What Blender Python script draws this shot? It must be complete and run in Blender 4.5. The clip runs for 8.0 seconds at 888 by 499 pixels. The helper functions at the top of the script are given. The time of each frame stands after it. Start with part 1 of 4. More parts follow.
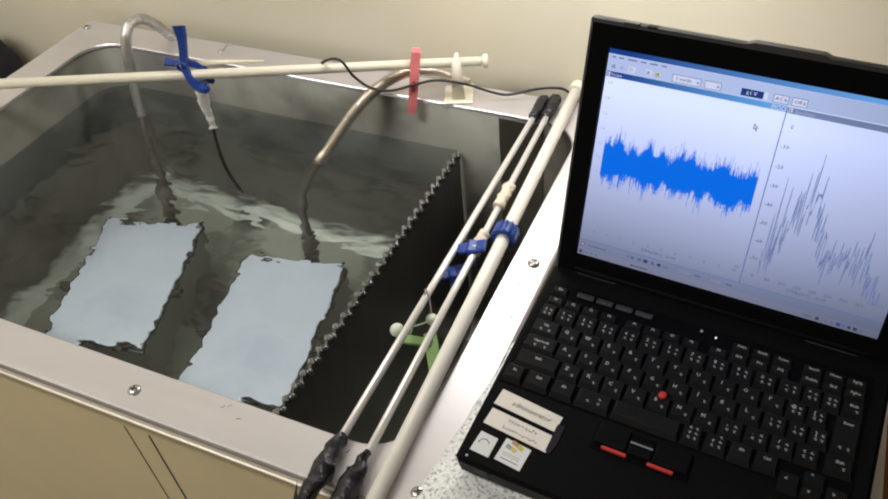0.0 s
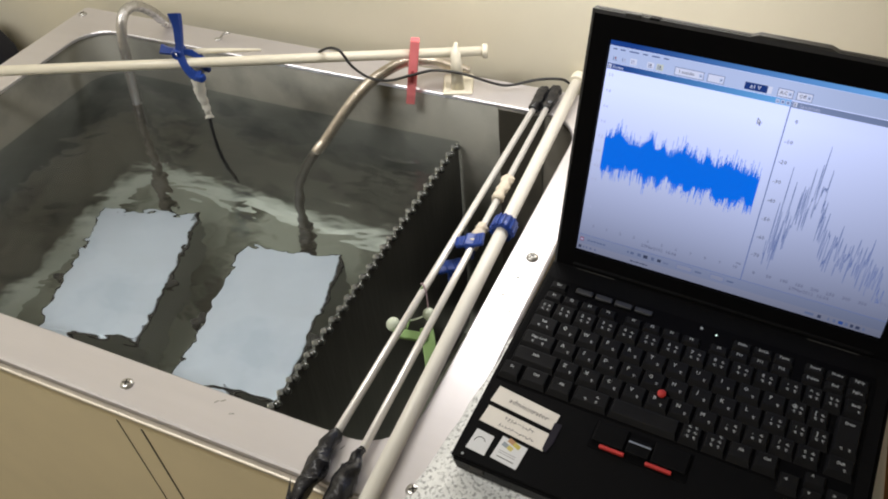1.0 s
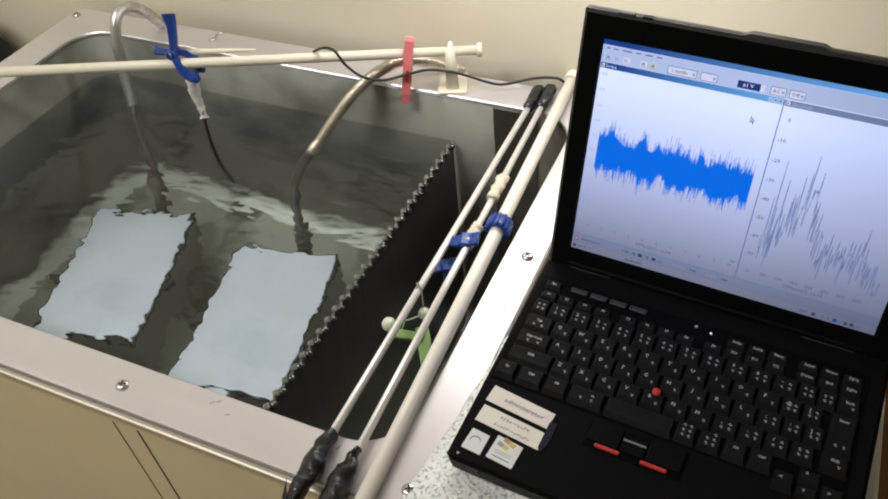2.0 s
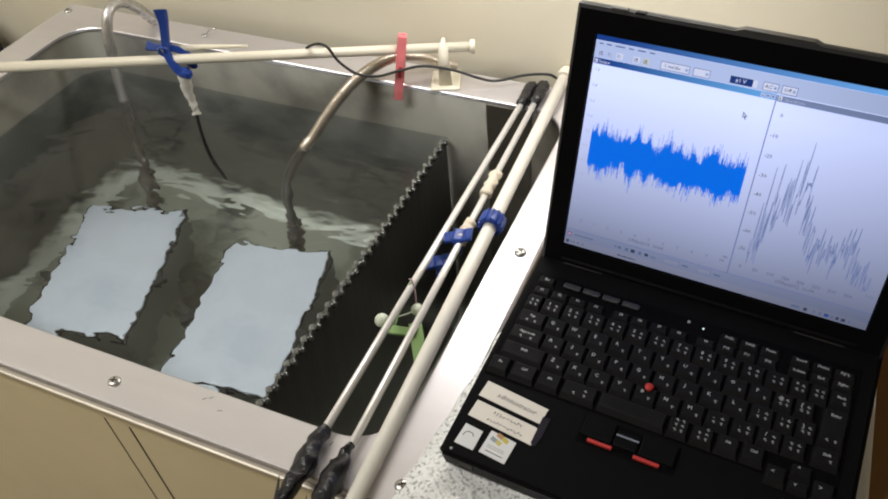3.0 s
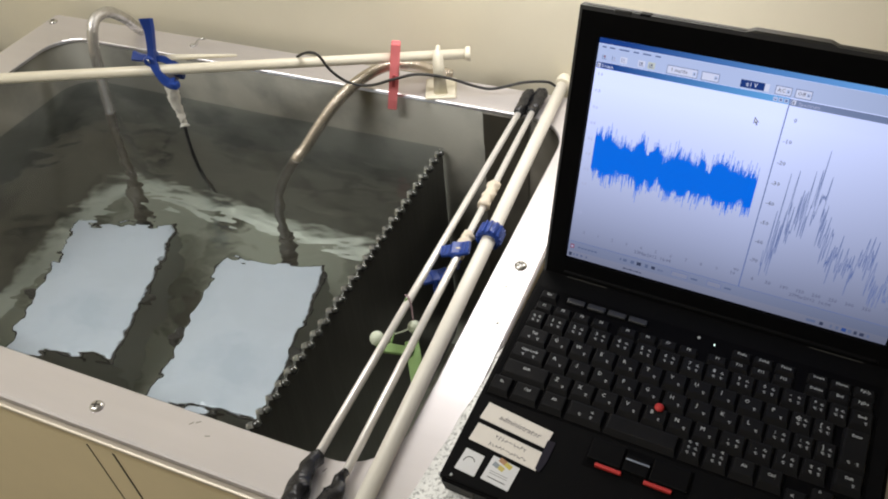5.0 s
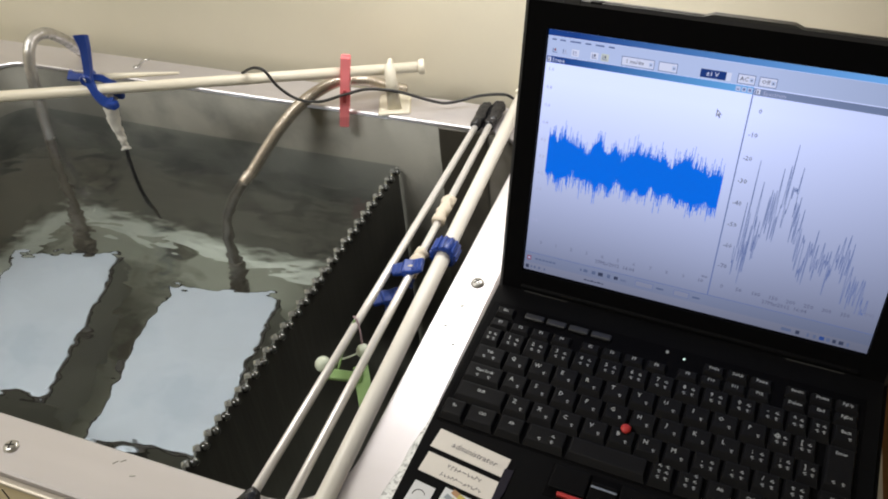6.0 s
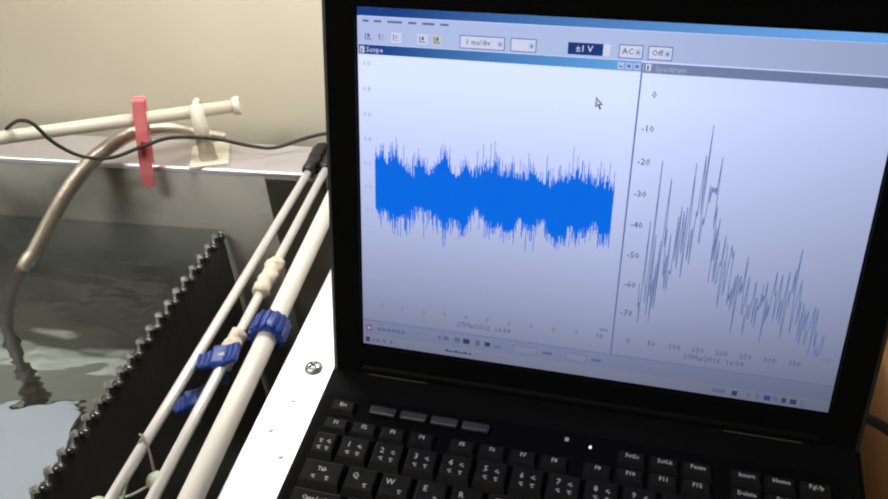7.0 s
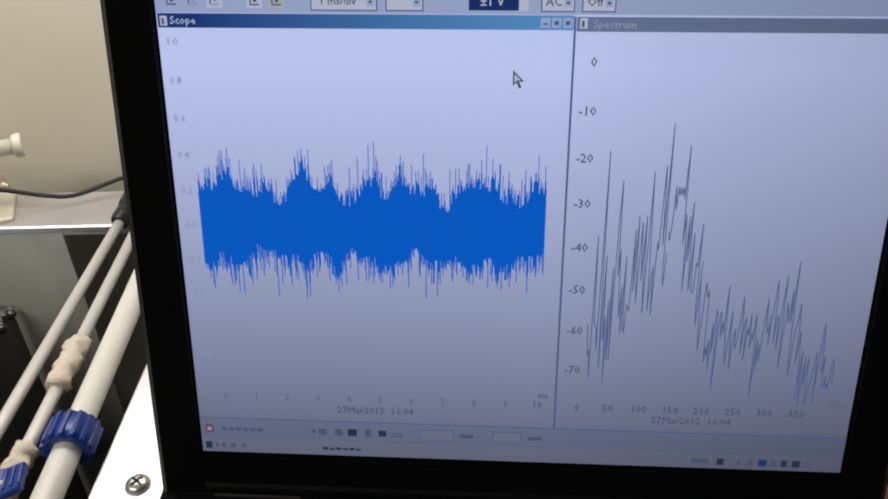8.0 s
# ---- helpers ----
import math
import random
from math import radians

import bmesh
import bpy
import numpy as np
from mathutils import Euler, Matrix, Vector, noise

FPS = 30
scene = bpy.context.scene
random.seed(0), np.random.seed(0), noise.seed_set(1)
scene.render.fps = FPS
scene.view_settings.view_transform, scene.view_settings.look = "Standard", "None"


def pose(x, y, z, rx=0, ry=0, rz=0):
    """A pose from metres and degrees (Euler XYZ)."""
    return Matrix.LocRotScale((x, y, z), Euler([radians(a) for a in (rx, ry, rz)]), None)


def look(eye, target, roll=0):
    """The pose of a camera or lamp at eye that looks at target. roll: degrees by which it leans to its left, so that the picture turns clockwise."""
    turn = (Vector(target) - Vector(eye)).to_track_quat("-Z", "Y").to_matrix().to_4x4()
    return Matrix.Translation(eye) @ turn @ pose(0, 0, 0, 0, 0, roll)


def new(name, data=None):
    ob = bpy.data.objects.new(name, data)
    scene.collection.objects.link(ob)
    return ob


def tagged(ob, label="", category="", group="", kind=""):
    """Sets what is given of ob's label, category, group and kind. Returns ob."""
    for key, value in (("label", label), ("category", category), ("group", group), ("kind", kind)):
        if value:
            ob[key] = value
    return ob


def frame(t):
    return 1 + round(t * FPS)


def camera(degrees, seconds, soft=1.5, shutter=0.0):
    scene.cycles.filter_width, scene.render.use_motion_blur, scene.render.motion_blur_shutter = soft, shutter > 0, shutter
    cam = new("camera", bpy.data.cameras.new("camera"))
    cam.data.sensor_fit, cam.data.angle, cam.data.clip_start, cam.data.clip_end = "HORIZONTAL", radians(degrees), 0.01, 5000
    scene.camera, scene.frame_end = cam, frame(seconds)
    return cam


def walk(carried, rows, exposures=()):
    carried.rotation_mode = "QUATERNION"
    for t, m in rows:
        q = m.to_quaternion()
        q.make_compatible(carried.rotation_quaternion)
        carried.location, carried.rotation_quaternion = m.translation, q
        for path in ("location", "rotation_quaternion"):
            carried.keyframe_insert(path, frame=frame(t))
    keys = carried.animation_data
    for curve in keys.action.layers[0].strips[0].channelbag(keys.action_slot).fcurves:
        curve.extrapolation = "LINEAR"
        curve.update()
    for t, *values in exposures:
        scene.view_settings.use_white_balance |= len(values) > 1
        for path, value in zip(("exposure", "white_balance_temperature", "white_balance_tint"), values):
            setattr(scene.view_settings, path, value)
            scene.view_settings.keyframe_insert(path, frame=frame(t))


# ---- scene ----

cam = camera(56.36, 8.0, soft=1.9)
PATH = [
    (0, (0.1999, -0.5695, 1.4807), (-0.1429, 0.0818, 0.8037), -5.74),
    (0.5, (0.2, -0.5645, 1.4787), (-0.1385, 0.0835, 0.7964), -5.49),
    (1, (0.1976, -0.5581, 1.4767), (-0.1423, 0.084, 0.7896), -5.49),
    (1.5, (0.199, -0.5564, 1.4777), (-0.1407, 0.0847, 0.7896), -5.72),
    (3, (0.1998, -0.5581, 1.4757), (-0.1285, 0.0862, 0.785), -5.2),
    (3.5, (0.1957, -0.5507, 1.4723), (-0.1303, 0.0902, 0.7774), -5.4),
    (4, (0.1939, -0.5442, 1.467), (-0.1322, 0.0987, 0.774), -5.63),
    (5.5, (0.1858, -0.5269, 1.44), (-0.1398, 0.1407, 0.7706), -5.32),
    (6, (0.1962, -0.5046, 1.4064), (-0.1143, 0.1886, 0.7561), -5.17),
    (6.5, (0.2082, -0.4476, 1.3498), (-0.0849, 0.2799, 0.7294), -5.38),
    (7, (0.1884, -0.3711, 1.292), (-0.005, 0.4086, 0.6965), -4.3),
    (7.5, (0.1666, -0.3095, 1.2505), (0.0926, 0.505, 0.675), -2.74),
    (8, (0.1576, -0.2714, 1.2189), (0.1445, 0.5566, 0.6583), -1.82),
]
walk(cam, [(t, look(eye, target, roll)) for t, eye, target, roll in PATH],
     exposures=((0, -0.1), (6.8, -0.1), (7.5, -0.34), (8.0, -0.70)))

# the laptop: axes of its base and the corner from which its sizes run
LAPTOP = Matrix(((0.99821, 0.05929, 0.00749, 0.05585), (-0.05817, 0.99271, -0.10558, -0.04826), (-0.01369, 0.10496, 0.99438, 0.95637), (0, 0, 0, 1)))
SCREEN = pose(0, 0.00565, 0.01481, -20.878, 0, 0)

# ---- light ----
world = bpy.data.worlds.new("world")
scene.world = world
world.use_nodes = True
world.node_tree.nodes["Background"].inputs[0].default_value = (0.9, 0.95, 1.0, 1)
world.node_tree.nodes["Background"].inputs[1].default_value = 0.02


def area(name, m, sx, sy, watts, colour):
    data = bpy.data.lights.new(name, "AREA")
    data.shape, data.size, data.size_y, data.energy, data.color = "RECTANGLE", sx, sy, watts, colour
    ob = new(name, data)
    ob.matrix_world = m
    return ob


area("wall_lamp_light", look((-0.06, 0.235, 1.26), (-0.08, 0.02, 0.9)), 0.46, 0.05, 1.85, (1.0, 0.97, 0.96))
area("ceiling_lamp_light", pose(-1.10, -0.85, 2.52), 1.2, 0.25, 29, (1.0, 0.975, 0.94))


# ---- materials ----
def material(name, colour, rough=0.5, metal=0.0, vary=0.12, scale=40.0, bump=0.0, bump_scale=200.0, spec=0.5, mottle=None, stretch=(1, 1, 1), random_step=0.0):
    m = bpy.data.materials.new(name)
    m.use_nodes = True
    n, l = m.node_tree.nodes, m.node_tree.links
    b = n["Principled BSDF"]
    b.inputs["Metallic"].default_value = metal
    b.inputs["Specular IOR Level"].default_value = spec
    tex = n.new("ShaderNodeTexCoord")
    mp = n.new("ShaderNodeMapping")
    mp.inputs["Scale"].default_value = stretch
    l.new(tex.outputs["Object"], mp.inputs[0])
    big, fine = n.new("ShaderNodeTexNoise"), n.new("ShaderNodeTexNoise")
    big.inputs["Scale"].default_value, fine.inputs["Scale"].default_value = scale * 0.18, scale
    big.inputs["Detail"].default_value, fine.inputs["Detail"].default_value = 4, 5
    l.new(mp.outputs[0], big.inputs["Vector"])
    l.new(mp.outputs[0], fine.inputs["Vector"])
    add = n.new("ShaderNodeMath")
    add.operation = "ADD"
    l.new(big.outputs["Fac"], add.inputs[0])
    l.new(fine.outputs["Fac"], add.inputs[1])
    half = n.new("ShaderNodeMath")
    half.operation = "MULTIPLY_ADD"
    half.inputs[1].default_value, half.inputs[2].default_value = 2 * vary, 1 - 2 * vary
    l.new(add.outputs[0], half.inputs[0])
    last = half.outputs[0]
    if random_step:
        info = n.new("ShaderNodeObjectInfo")
        mad = n.new("ShaderNodeMath")
        mad.operation = "MULTIPLY_ADD"
        mad.inputs[1].default_value = random_step
        l.new(info.outputs["Random"], mad.inputs[0])
        l.new(last, mad.inputs[2])
        last = mad.outputs[0]
    mul = n.new("ShaderNodeVectorMath")
    mul.operation = "SCALE"
    mul.inputs[0].default_value = colour
    l.new(last, mul.inputs["Scale"])
    out = mul.outputs[0]
    if mottle:
        sn = n.new("ShaderNodeTexNoise")
        sn.inputs["Scale"].default_value, sn.inputs["Detail"].default_value = mottle[1], 6
        l.new(tex.outputs["Object"], sn.inputs["Vector"])
        ramp = n.new("ShaderNodeValToRGB")
        ramp.color_ramp.elements[0].position, ramp.color_ramp.elements[1].position = mottle[2], mottle[2] + 0.14
        l.new(sn.outputs["Fac"], ramp.inputs[0])
        mix = n.new("ShaderNodeMix")
        mix.data_type = "RGBA"
        mix.inputs["B"].default_value = (*mottle[0], 1)
        l.new(ramp.outputs[0], mix.inputs["Factor"])
        l.new(out, mix.inputs["A"])
        out = mix.outputs["Result"]
    l.new(out, b.inputs["Base Color"])
    rr = n.new("ShaderNodeMath")
    rr.operation = "MULTIPLY_ADD"
    rr.inputs[1].default_value, rr.inputs[2].default_value = rough * 0.3, rough * 0.85
    l.new(big.outputs["Fac"], rr.inputs[0])
    l.new(rr.outputs[0], b.inputs["Roughness"])
    if bump:
        bt = n.new("ShaderNodeTexNoise")
        bt.inputs["Scale"].default_value, bt.inputs["Detail"].default_value = bump_scale, 4
        l.new(mp.outputs[0], bt.inputs["Vector"])
        bp = n.new("ShaderNodeBump")
        bp.inputs["Strength"].default_value, bp.inputs["Distance"].default_value = bump, 0.001
        l.new(bt.outputs["Fac"], bp.inputs["Height"])
        l.new(bp.outputs[0], b.inputs["Normal"])
    return m


def glow(name, colour, strength=1.0, vary=0.0):
    m = bpy.data.materials.new(name)
    m.use_nodes = True
    n, l = m.node_tree.nodes, m.node_tree.links
    b = n["Principled BSDF"]
    b.inputs["Base Color"].default_value = (0.004, 0.004, 0.005, 1)
    b.inputs["Roughness"].default_value = 0.35
    b.inputs["Specular IOR Level"].default_value = 0.1
    b.inputs["Emission Color"].default_value = (*colour, 1)
    b.inputs["Emission Strength"].default_value = strength
    if vary:
        # viewing-angle dimming put into the glow, weaker towards the lower edge and the right
        tex, sep = n.new("ShaderNodeTexCoord"), n.new("ShaderNodeSeparateXYZ")
        l.new(tex.outputs["Object"], sep.inputs[0])
        ramp = n.new("ShaderNodeMapRange")
        ramp.inputs["From Min"].default_value, ramp.inputs["From Max"].default_value = 0.0, 0.15
        ramp.inputs["To Min"].default_value, ramp.inputs["To Max"].default_value = strength * (1 - vary), strength
        l.new(sep.outputs["Z"], ramp.inputs[0])
        side = n.new("ShaderNodeMapRange")
        side.inputs["From Min"].default_value, side.inputs["From Max"].default_value = 0.13, 0.246
        side.inputs["To Min"].default_value, side.inputs["To Max"].default_value = 1.0, 0.70
        l.new(sep.outputs["X"], side.inputs[0])
        both = n.new("ShaderNodeMath")
        both.operation = "MULTIPLY"
        l.new(ramp.outputs[0], both.inputs[0])
        l.new(side.outputs[0], both.inputs[1])
        l.new(both.outputs[0], b.inputs["Emission Strength"])
    return m


def title_glow(name, dark, light, x0, x1):
    m = glow(name, light, 1.0)
    n, l = m.node_tree.nodes, m.node_tree.links
    tex, sep, ramp, mix = n.new("ShaderNodeTexCoord"), n.new("ShaderNodeSeparateXYZ"), n.new("ShaderNodeMapRange"), n.new("ShaderNodeMix")
    mix.data_type = "RGBA"
    l.new(tex.outputs["Object"], sep.inputs[0])
    ramp.inputs["From Min"].default_value, ramp.inputs["From Max"].default_value = x0, x1
    l.new(sep.outputs["X"], ramp.inputs[0])
    l.new(ramp.outputs[0], mix.inputs["Factor"])
    mix.inputs["A"].default_value, mix.inputs["B"].default_value = (*dark, 1), (*light, 1)
    l.new(mix.outputs["Result"], n["Principled BSDF"].inputs["Emission Color"])
    return m


WALL = material("wall_paint", (0.75, 0.70, 0.56), 0.6, 0, 0.05, 12, 0.15, 300)
PANEL = material("panel_paint", (0.74, 0.63, 0.41), 0.45, 0, 0.06, 14, 0.1, 150, mottle=((0.36, 0.27, 0.15), 7.0, 0.66))
CEIL = material("ceiling_board", (0.75, 0.74, 0.7), 0.8, 0, 0.06, 30, 0.2, 120)
FLOOR = material("floor_vinyl", (0.22, 0.2, 0.17), 0.5, 0, 0.12, 20)
STEEL_RIM = material("rim_steel", (0.72, 0.695, 0.72), 0.40, 0.72, 0.05, 60, 0.05, 500, stretch=(0.15, 1, 1))
# Dark blotches on the basin steel stand in for the water's cloudy reflections.
STEEL_IN = material("basin_steel", (0.21, 0.208, 0.18), 0.6, 0.22, 0.1, 22, 0.1, 300, mottle=((0.12, 0.122, 0.108), 8.0, 0.47))
# Floor paler than the walls: reflected ceiling light is put into its colour.
STEEL_FLOOR = material("floor_steel", (0.42, 0.44, 0.36), 0.4, 0.35, 0.2, 16, 0.1, 200, mottle=((0.13, 0.13, 0.10), 10.0, 0.5))
STEEL_LIP = material("lip_steel", (0.55, 0.50, 0.42), 0.5, 0.5, 0.1, 60)
# darker steel for the overflow end of the basin
STEEL_OVERFLOW = material("overflow_steel", (0.085, 0.078, 0.064), 0.5, 0.3, 0.2, 30, 0.1, 200, mottle=((0.14, 0.13, 0.11), 9.0, 0.52))
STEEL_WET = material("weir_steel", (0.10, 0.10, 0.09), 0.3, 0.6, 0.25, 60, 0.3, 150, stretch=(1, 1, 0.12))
TOOTH = material("tooth_steel", (0.42, 0.44, 0.43), 0.25, 0.8, 0.1, 60)
# Box steel in two tones: pale for the lit top, dark for shaded sides.
BRIGHT = material("box_steel", (0.74, 0.81, 0.90), 0.45, 0.3, 0.10, 14, 0.05, 90, mottle=((0.66, 0.74, 0.84), 9.0, 0.5))
BOX_SHADED = material("box_shaded_steel", (0.25, 0.26, 0.24), 0.4, 0.4, 0.15, 20)
ROD = material("rod_steel", (0.88, 0.86, 0.83), 0.32, 0.4, 0.08, 80, stretch=(1, 0.1, 1))
HOSE = material("hose_braid", (0.58, 0.52, 0.44), 0.26, 0.8, 0.22, 260, 0.5, 900)
HOSE_GREY = material("grey_braid", (0.60, 0.585, 0.57), 0.26, 0.8, 0.22, 260, 0.5, 900)
# light lost under water, put into a darker braid colour
HOSE_UNDERWATER = material("underwater_braid", (0.16, 0.145, 0.12), 0.3, 0.5, 0.3, 260, 0.5, 900)
SCREW = material("screw_steel", (0.55, 0.54, 0.52), 0.3, 0.9, 0.1, 200)
CREAM = material("cream_plastic", (0.78, 0.73, 0.60), 0.35, 0, 0.04, 40, 0.05, 200)
WHITE_PIPE = material("white_pipe", (0.80, 0.77, 0.70), 0.38, 0, 0.04, 30, 0.05, 200)
CREAM_TAPE = material("cream_tape", (0.70, 0.62, 0.50), 0.7, 0, 0.18, 300, 0.6, 500)
WHITE_TAPE = material("white_tape", (0.72, 0.70, 0.64), 0.6, 0, 0.15, 200, 0.5, 400)
BLUE = material("blue_plastic", (0.012, 0.048, 0.27), 0.3, 0, 0.15, 60, 0.1, 300)
PINK = material("pink_plastic", (0.97, 0.27, 0.29), 0.4, 0, 0.08, 60)
PINK_DARK = material("pink_shade_plastic", (0.50, 0.07, 0.08), 0.5, 0, 0.08, 60)
GREEN = material("green_plastic", (0.21, 0.34, 0.12), 0.45, 0, 0.1, 80)
PALE_BEAD = material("pale_bead", (0.62, 0.68, 0.55), 0.4, 0, 0.08, 80)
BLACK_TAPE = material("black_tape", (0.014, 0.014, 0.017), 0.24, 0, 0.3, 120, 0.7, 350)
CABLE = material("black_cable", (0.015, 0.015, 0.015), 0.4, 0, 0.2, 100)
LAP = material("laptop_black", (0.0045, 0.0045, 0.005), 0.5, 0, 0.15, 120, 0.25, 1500, spec=0.055)
PAD = material("pad_rubber", (0.035, 0.035, 0.033), 0.6, 0, 0.15, 150, spec=0.3)
LID_EDGE = material("lid_edge", (0.022, 0.022, 0.024), 0.4, 0, 0.2, 120, 0.2, 1500, spec=0.3)
LID = material("lid_black", (0.0035, 0.0035, 0.004), 0.45, 0, 0.15, 120, 0.2, 1500, spec=0.03)
KEY = material("key_black", (0.008, 0.008, 0.0088), 0.45, 0, 0.15, 150, 0.2, 1200, spec=0.1, random_step=0.25)
KEYGREY = material("key_grey", (0.022, 0.023, 0.025), 0.4, 0, 0.15, 150)
LEGEND = material("key_print", (0.42, 0.44, 0.45), 0.6, 0, 0.05, 100)
RED = material("red_rubber", (0.48, 0.028, 0.024), 0.55, 0, 0.1, 200)
PAPER = material("label_paper", (0.74, 0.70, 0.64), 0.7, 0, 0.05, 60)
INK = material("ink", (0.12, 0.11, 0.12), 0.7, 0, 0.2, 200)
STICKER_INK = material("sticker_ink", (0.40, 0.40, 0.41), 0.5, 0, 0.1, 100)
STICKER = material("silver_sticker", (0.72, 0.73, 0.75), 0.35, 0.1, 0.06, 60)
# Grey blotches put the dark of the wrap's crinkles into its colour.
MAT = material("silver_wrap", (0.80, 0.81, 0.80), 0.4, 0.1, 0.2, 160, 0.9, 320, mottle=((0.36, 0.37, 0.37), 330.0, 0.50))
TABLE = material("white_laminate", (0.78, 0.76, 0.76), 0.4, 0, 0.04, 25)
CARD = material("cardboard", (0.42, 0.22, 0.09), 0.8, 0, 0.12, 30, 0.2, 200)
NAVY = material("navy_cloth", (0.012, 0.014, 0.03), 0.85, 0, 0.3, 40, 0.5, 300)
DARKGAP = material("dark_gap", (0.03, 0.028, 0.025), 0.7, 0, 0.2, 60)
LAMP_GLOW = glow("lamp_diffuser", (1.0, 0.96, 0.88), 4.0)
SCR_BG = glow("screen_white", (0.55, 0.62, 0.95), 1.42, 0.79)
SCR_TITLE = title_glow("screen_blue", (0.008, 0.05, 0.26), (0.14, 0.42, 0.85), 0.01, 0.14)
SCR_TOP = title_glow("screen_top", (0.008, 0.05, 0.26), (0.16, 0.42, 0.88), 0.02, 0.22)
SCR_TITLE_OFF = glow("screen_grey_blue", (0.20, 0.26, 0.45), 1.0, 0.2)
SCR_FACE = glow("screen_face", (0.40, 0.48, 0.74), 1.15, 0.62)
SCR_TASK = glow("screen_task", (0.52, 0.57, 0.84), 1.25, 0.72)
SCR_STATUS = glow("screen_status", (0.46, 0.54, 0.86), 1.25, 0.73)
SCR_STATUS_MARK = glow("screen_status_mark", (0.10, 0.13, 0.24), 1.0)
SCR_TRAY_BLUE = glow("screen_tray_blue", (0.02, 0.06, 0.25), 1.0)
SCR_MARK = glow("screen_mark", (0.035, 0.045, 0.09), 1.0)
SCR_ROSE = glow("screen_rose", (0.24, 0.09, 0.15), 1.0)
SCR_TRACE = glow("screen_trace", (0.0, 0.135, 0.74), 1.12)
SCR_LINE = glow("screen_line", (0.10, 0.15, 0.36), 1.0)
SCR_TEXT = glow("screen_text", (0.11, 0.125, 0.21), 1.0)
SCR_LOW = glow("screen_low", (0.17, 0.19, 0.30), 1.0)
SCR_YELLOW = glow("screen_yellow", (0.56, 0.60, 0.58), 1.0)
SCR_FAINT = glow("screen_faint", (0.40, 0.43, 0.66), 1.0)
SCR_FIELD = glow("screen_field", (0.66, 0.70, 0.92), 1.0)
SCR_DARK = glow("screen_select", (0.01, 0.04, 0.20), 1.0)
LED = glow("power_led", (0.75, 1.0, 0.9), 1.2)


def water_material():
    m = bpy.data.materials.new("water")
    m.use_nodes = True
    n, l = m.node_tree.nodes, m.node_tree.links
    b = n["Principled BSDF"]
    b.inputs["Base Color"].default_value = (0.405, 0.44, 0.44, 1)
    b.inputs["Roughness"].default_value = 0.03
    b.inputs["IOR"].default_value = 1.33
    b.inputs["Transmission Weight"].default_value = 1.0
    b.inputs["Specular IOR Level"].default_value = 0.8
    tex = n.new("ShaderNodeTexCoord")
    a, c = n.new("ShaderNodeTexNoise"), n.new("ShaderNodeTexNoise")
    a.inputs["Scale"].default_value, a.inputs["Detail"].default_value, a.inputs["Distortion"].default_value = 15, 1.5, 0.8
    c.inputs["Scale"].default_value, c.inputs["Detail"].default_value = 68, 0.7
    mp = n.new("ShaderNodeMapping")
    mp.inputs["Scale"].default_value = (0.75, 1.25, 1)
    l.new(tex.outputs["Object"], mp.inputs[0])
    l.new(mp.outputs[0], a.inputs["Vector"])
    l.new(mp.outputs[0], c.inputs["Vector"])
    mix = n.new("ShaderNodeMath")
    mix.operation = "MULTIPLY_ADD"
    mix.inputs[1].default_value = 0.17
    l.new(c.outputs["Fac"], mix.inputs[0])
    l.new(a.outputs["Fac"], mix.inputs[2])
    bp = n.new("ShaderNodeBump")
    bp.inputs["Strength"].default_value, bp.inputs["Distance"].default_value = 1.0, 0.0042
    l.new(mix.outputs[0], bp.inputs["Height"])
    l.new(bp.outputs[0], b.inputs["Normal"])
    return m


def scale_material():
    """Light caught by the curved foot of the basin's walls, put in as pale colour thinning out up the wall and over the
    floor.
    """
    m = material("lit_fillet_steel", (0.62, 0.66, 0.57), 0.45, 0.1, 0.2, 26, 0.1, 200)
    n, l = m.node_tree.nodes, m.node_tree.links
    b = n["Principled BSDF"]
    tex, sep, grain = n.new("ShaderNodeTexCoord"), n.new("ShaderNodeSeparateXYZ"), n.new("ShaderNodeTexNoise")
    grain.inputs["Scale"].default_value, grain.inputs["Detail"].default_value = 14, 4
    l.new(tex.outputs["Object"], sep.inputs[0])
    l.new(tex.outputs["Object"], grain.inputs["Vector"])
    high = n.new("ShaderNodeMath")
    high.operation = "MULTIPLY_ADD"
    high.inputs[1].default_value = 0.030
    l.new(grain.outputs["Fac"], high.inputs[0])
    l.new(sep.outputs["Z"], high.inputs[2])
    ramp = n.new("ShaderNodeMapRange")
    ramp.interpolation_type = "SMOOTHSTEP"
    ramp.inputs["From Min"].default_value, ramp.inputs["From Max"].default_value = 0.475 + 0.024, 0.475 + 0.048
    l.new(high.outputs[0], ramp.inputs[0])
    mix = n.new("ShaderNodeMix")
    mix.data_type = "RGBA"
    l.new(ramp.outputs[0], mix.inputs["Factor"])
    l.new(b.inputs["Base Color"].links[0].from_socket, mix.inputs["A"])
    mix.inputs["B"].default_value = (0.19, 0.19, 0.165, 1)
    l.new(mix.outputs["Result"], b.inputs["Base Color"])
    return m


# basin foot with its light band painted into the colour
STEEL_FILLET_LIT = scale_material()
WATER = water_material()


# ---- mesh helpers ----
def part(name, bm, mat, parent=None, label="", m=None):
    me = bpy.data.meshes.new(name)
    bm.to_mesh(me)
    bm.free()
    for mm in (mat if isinstance(mat, (list, tuple)) else [mat]):
        me.materials.append(mm)
    ob = new(name, me)
    if parent:
        ob.parent = parent
    if m is not None:
        ob.matrix_basis = m
    if label:
        tagged(ob, label)
    return ob


def share(name, me, parent, m):
    ob = new(name, me)
    ob.parent = parent
    ob.matrix_basis = m
    return ob


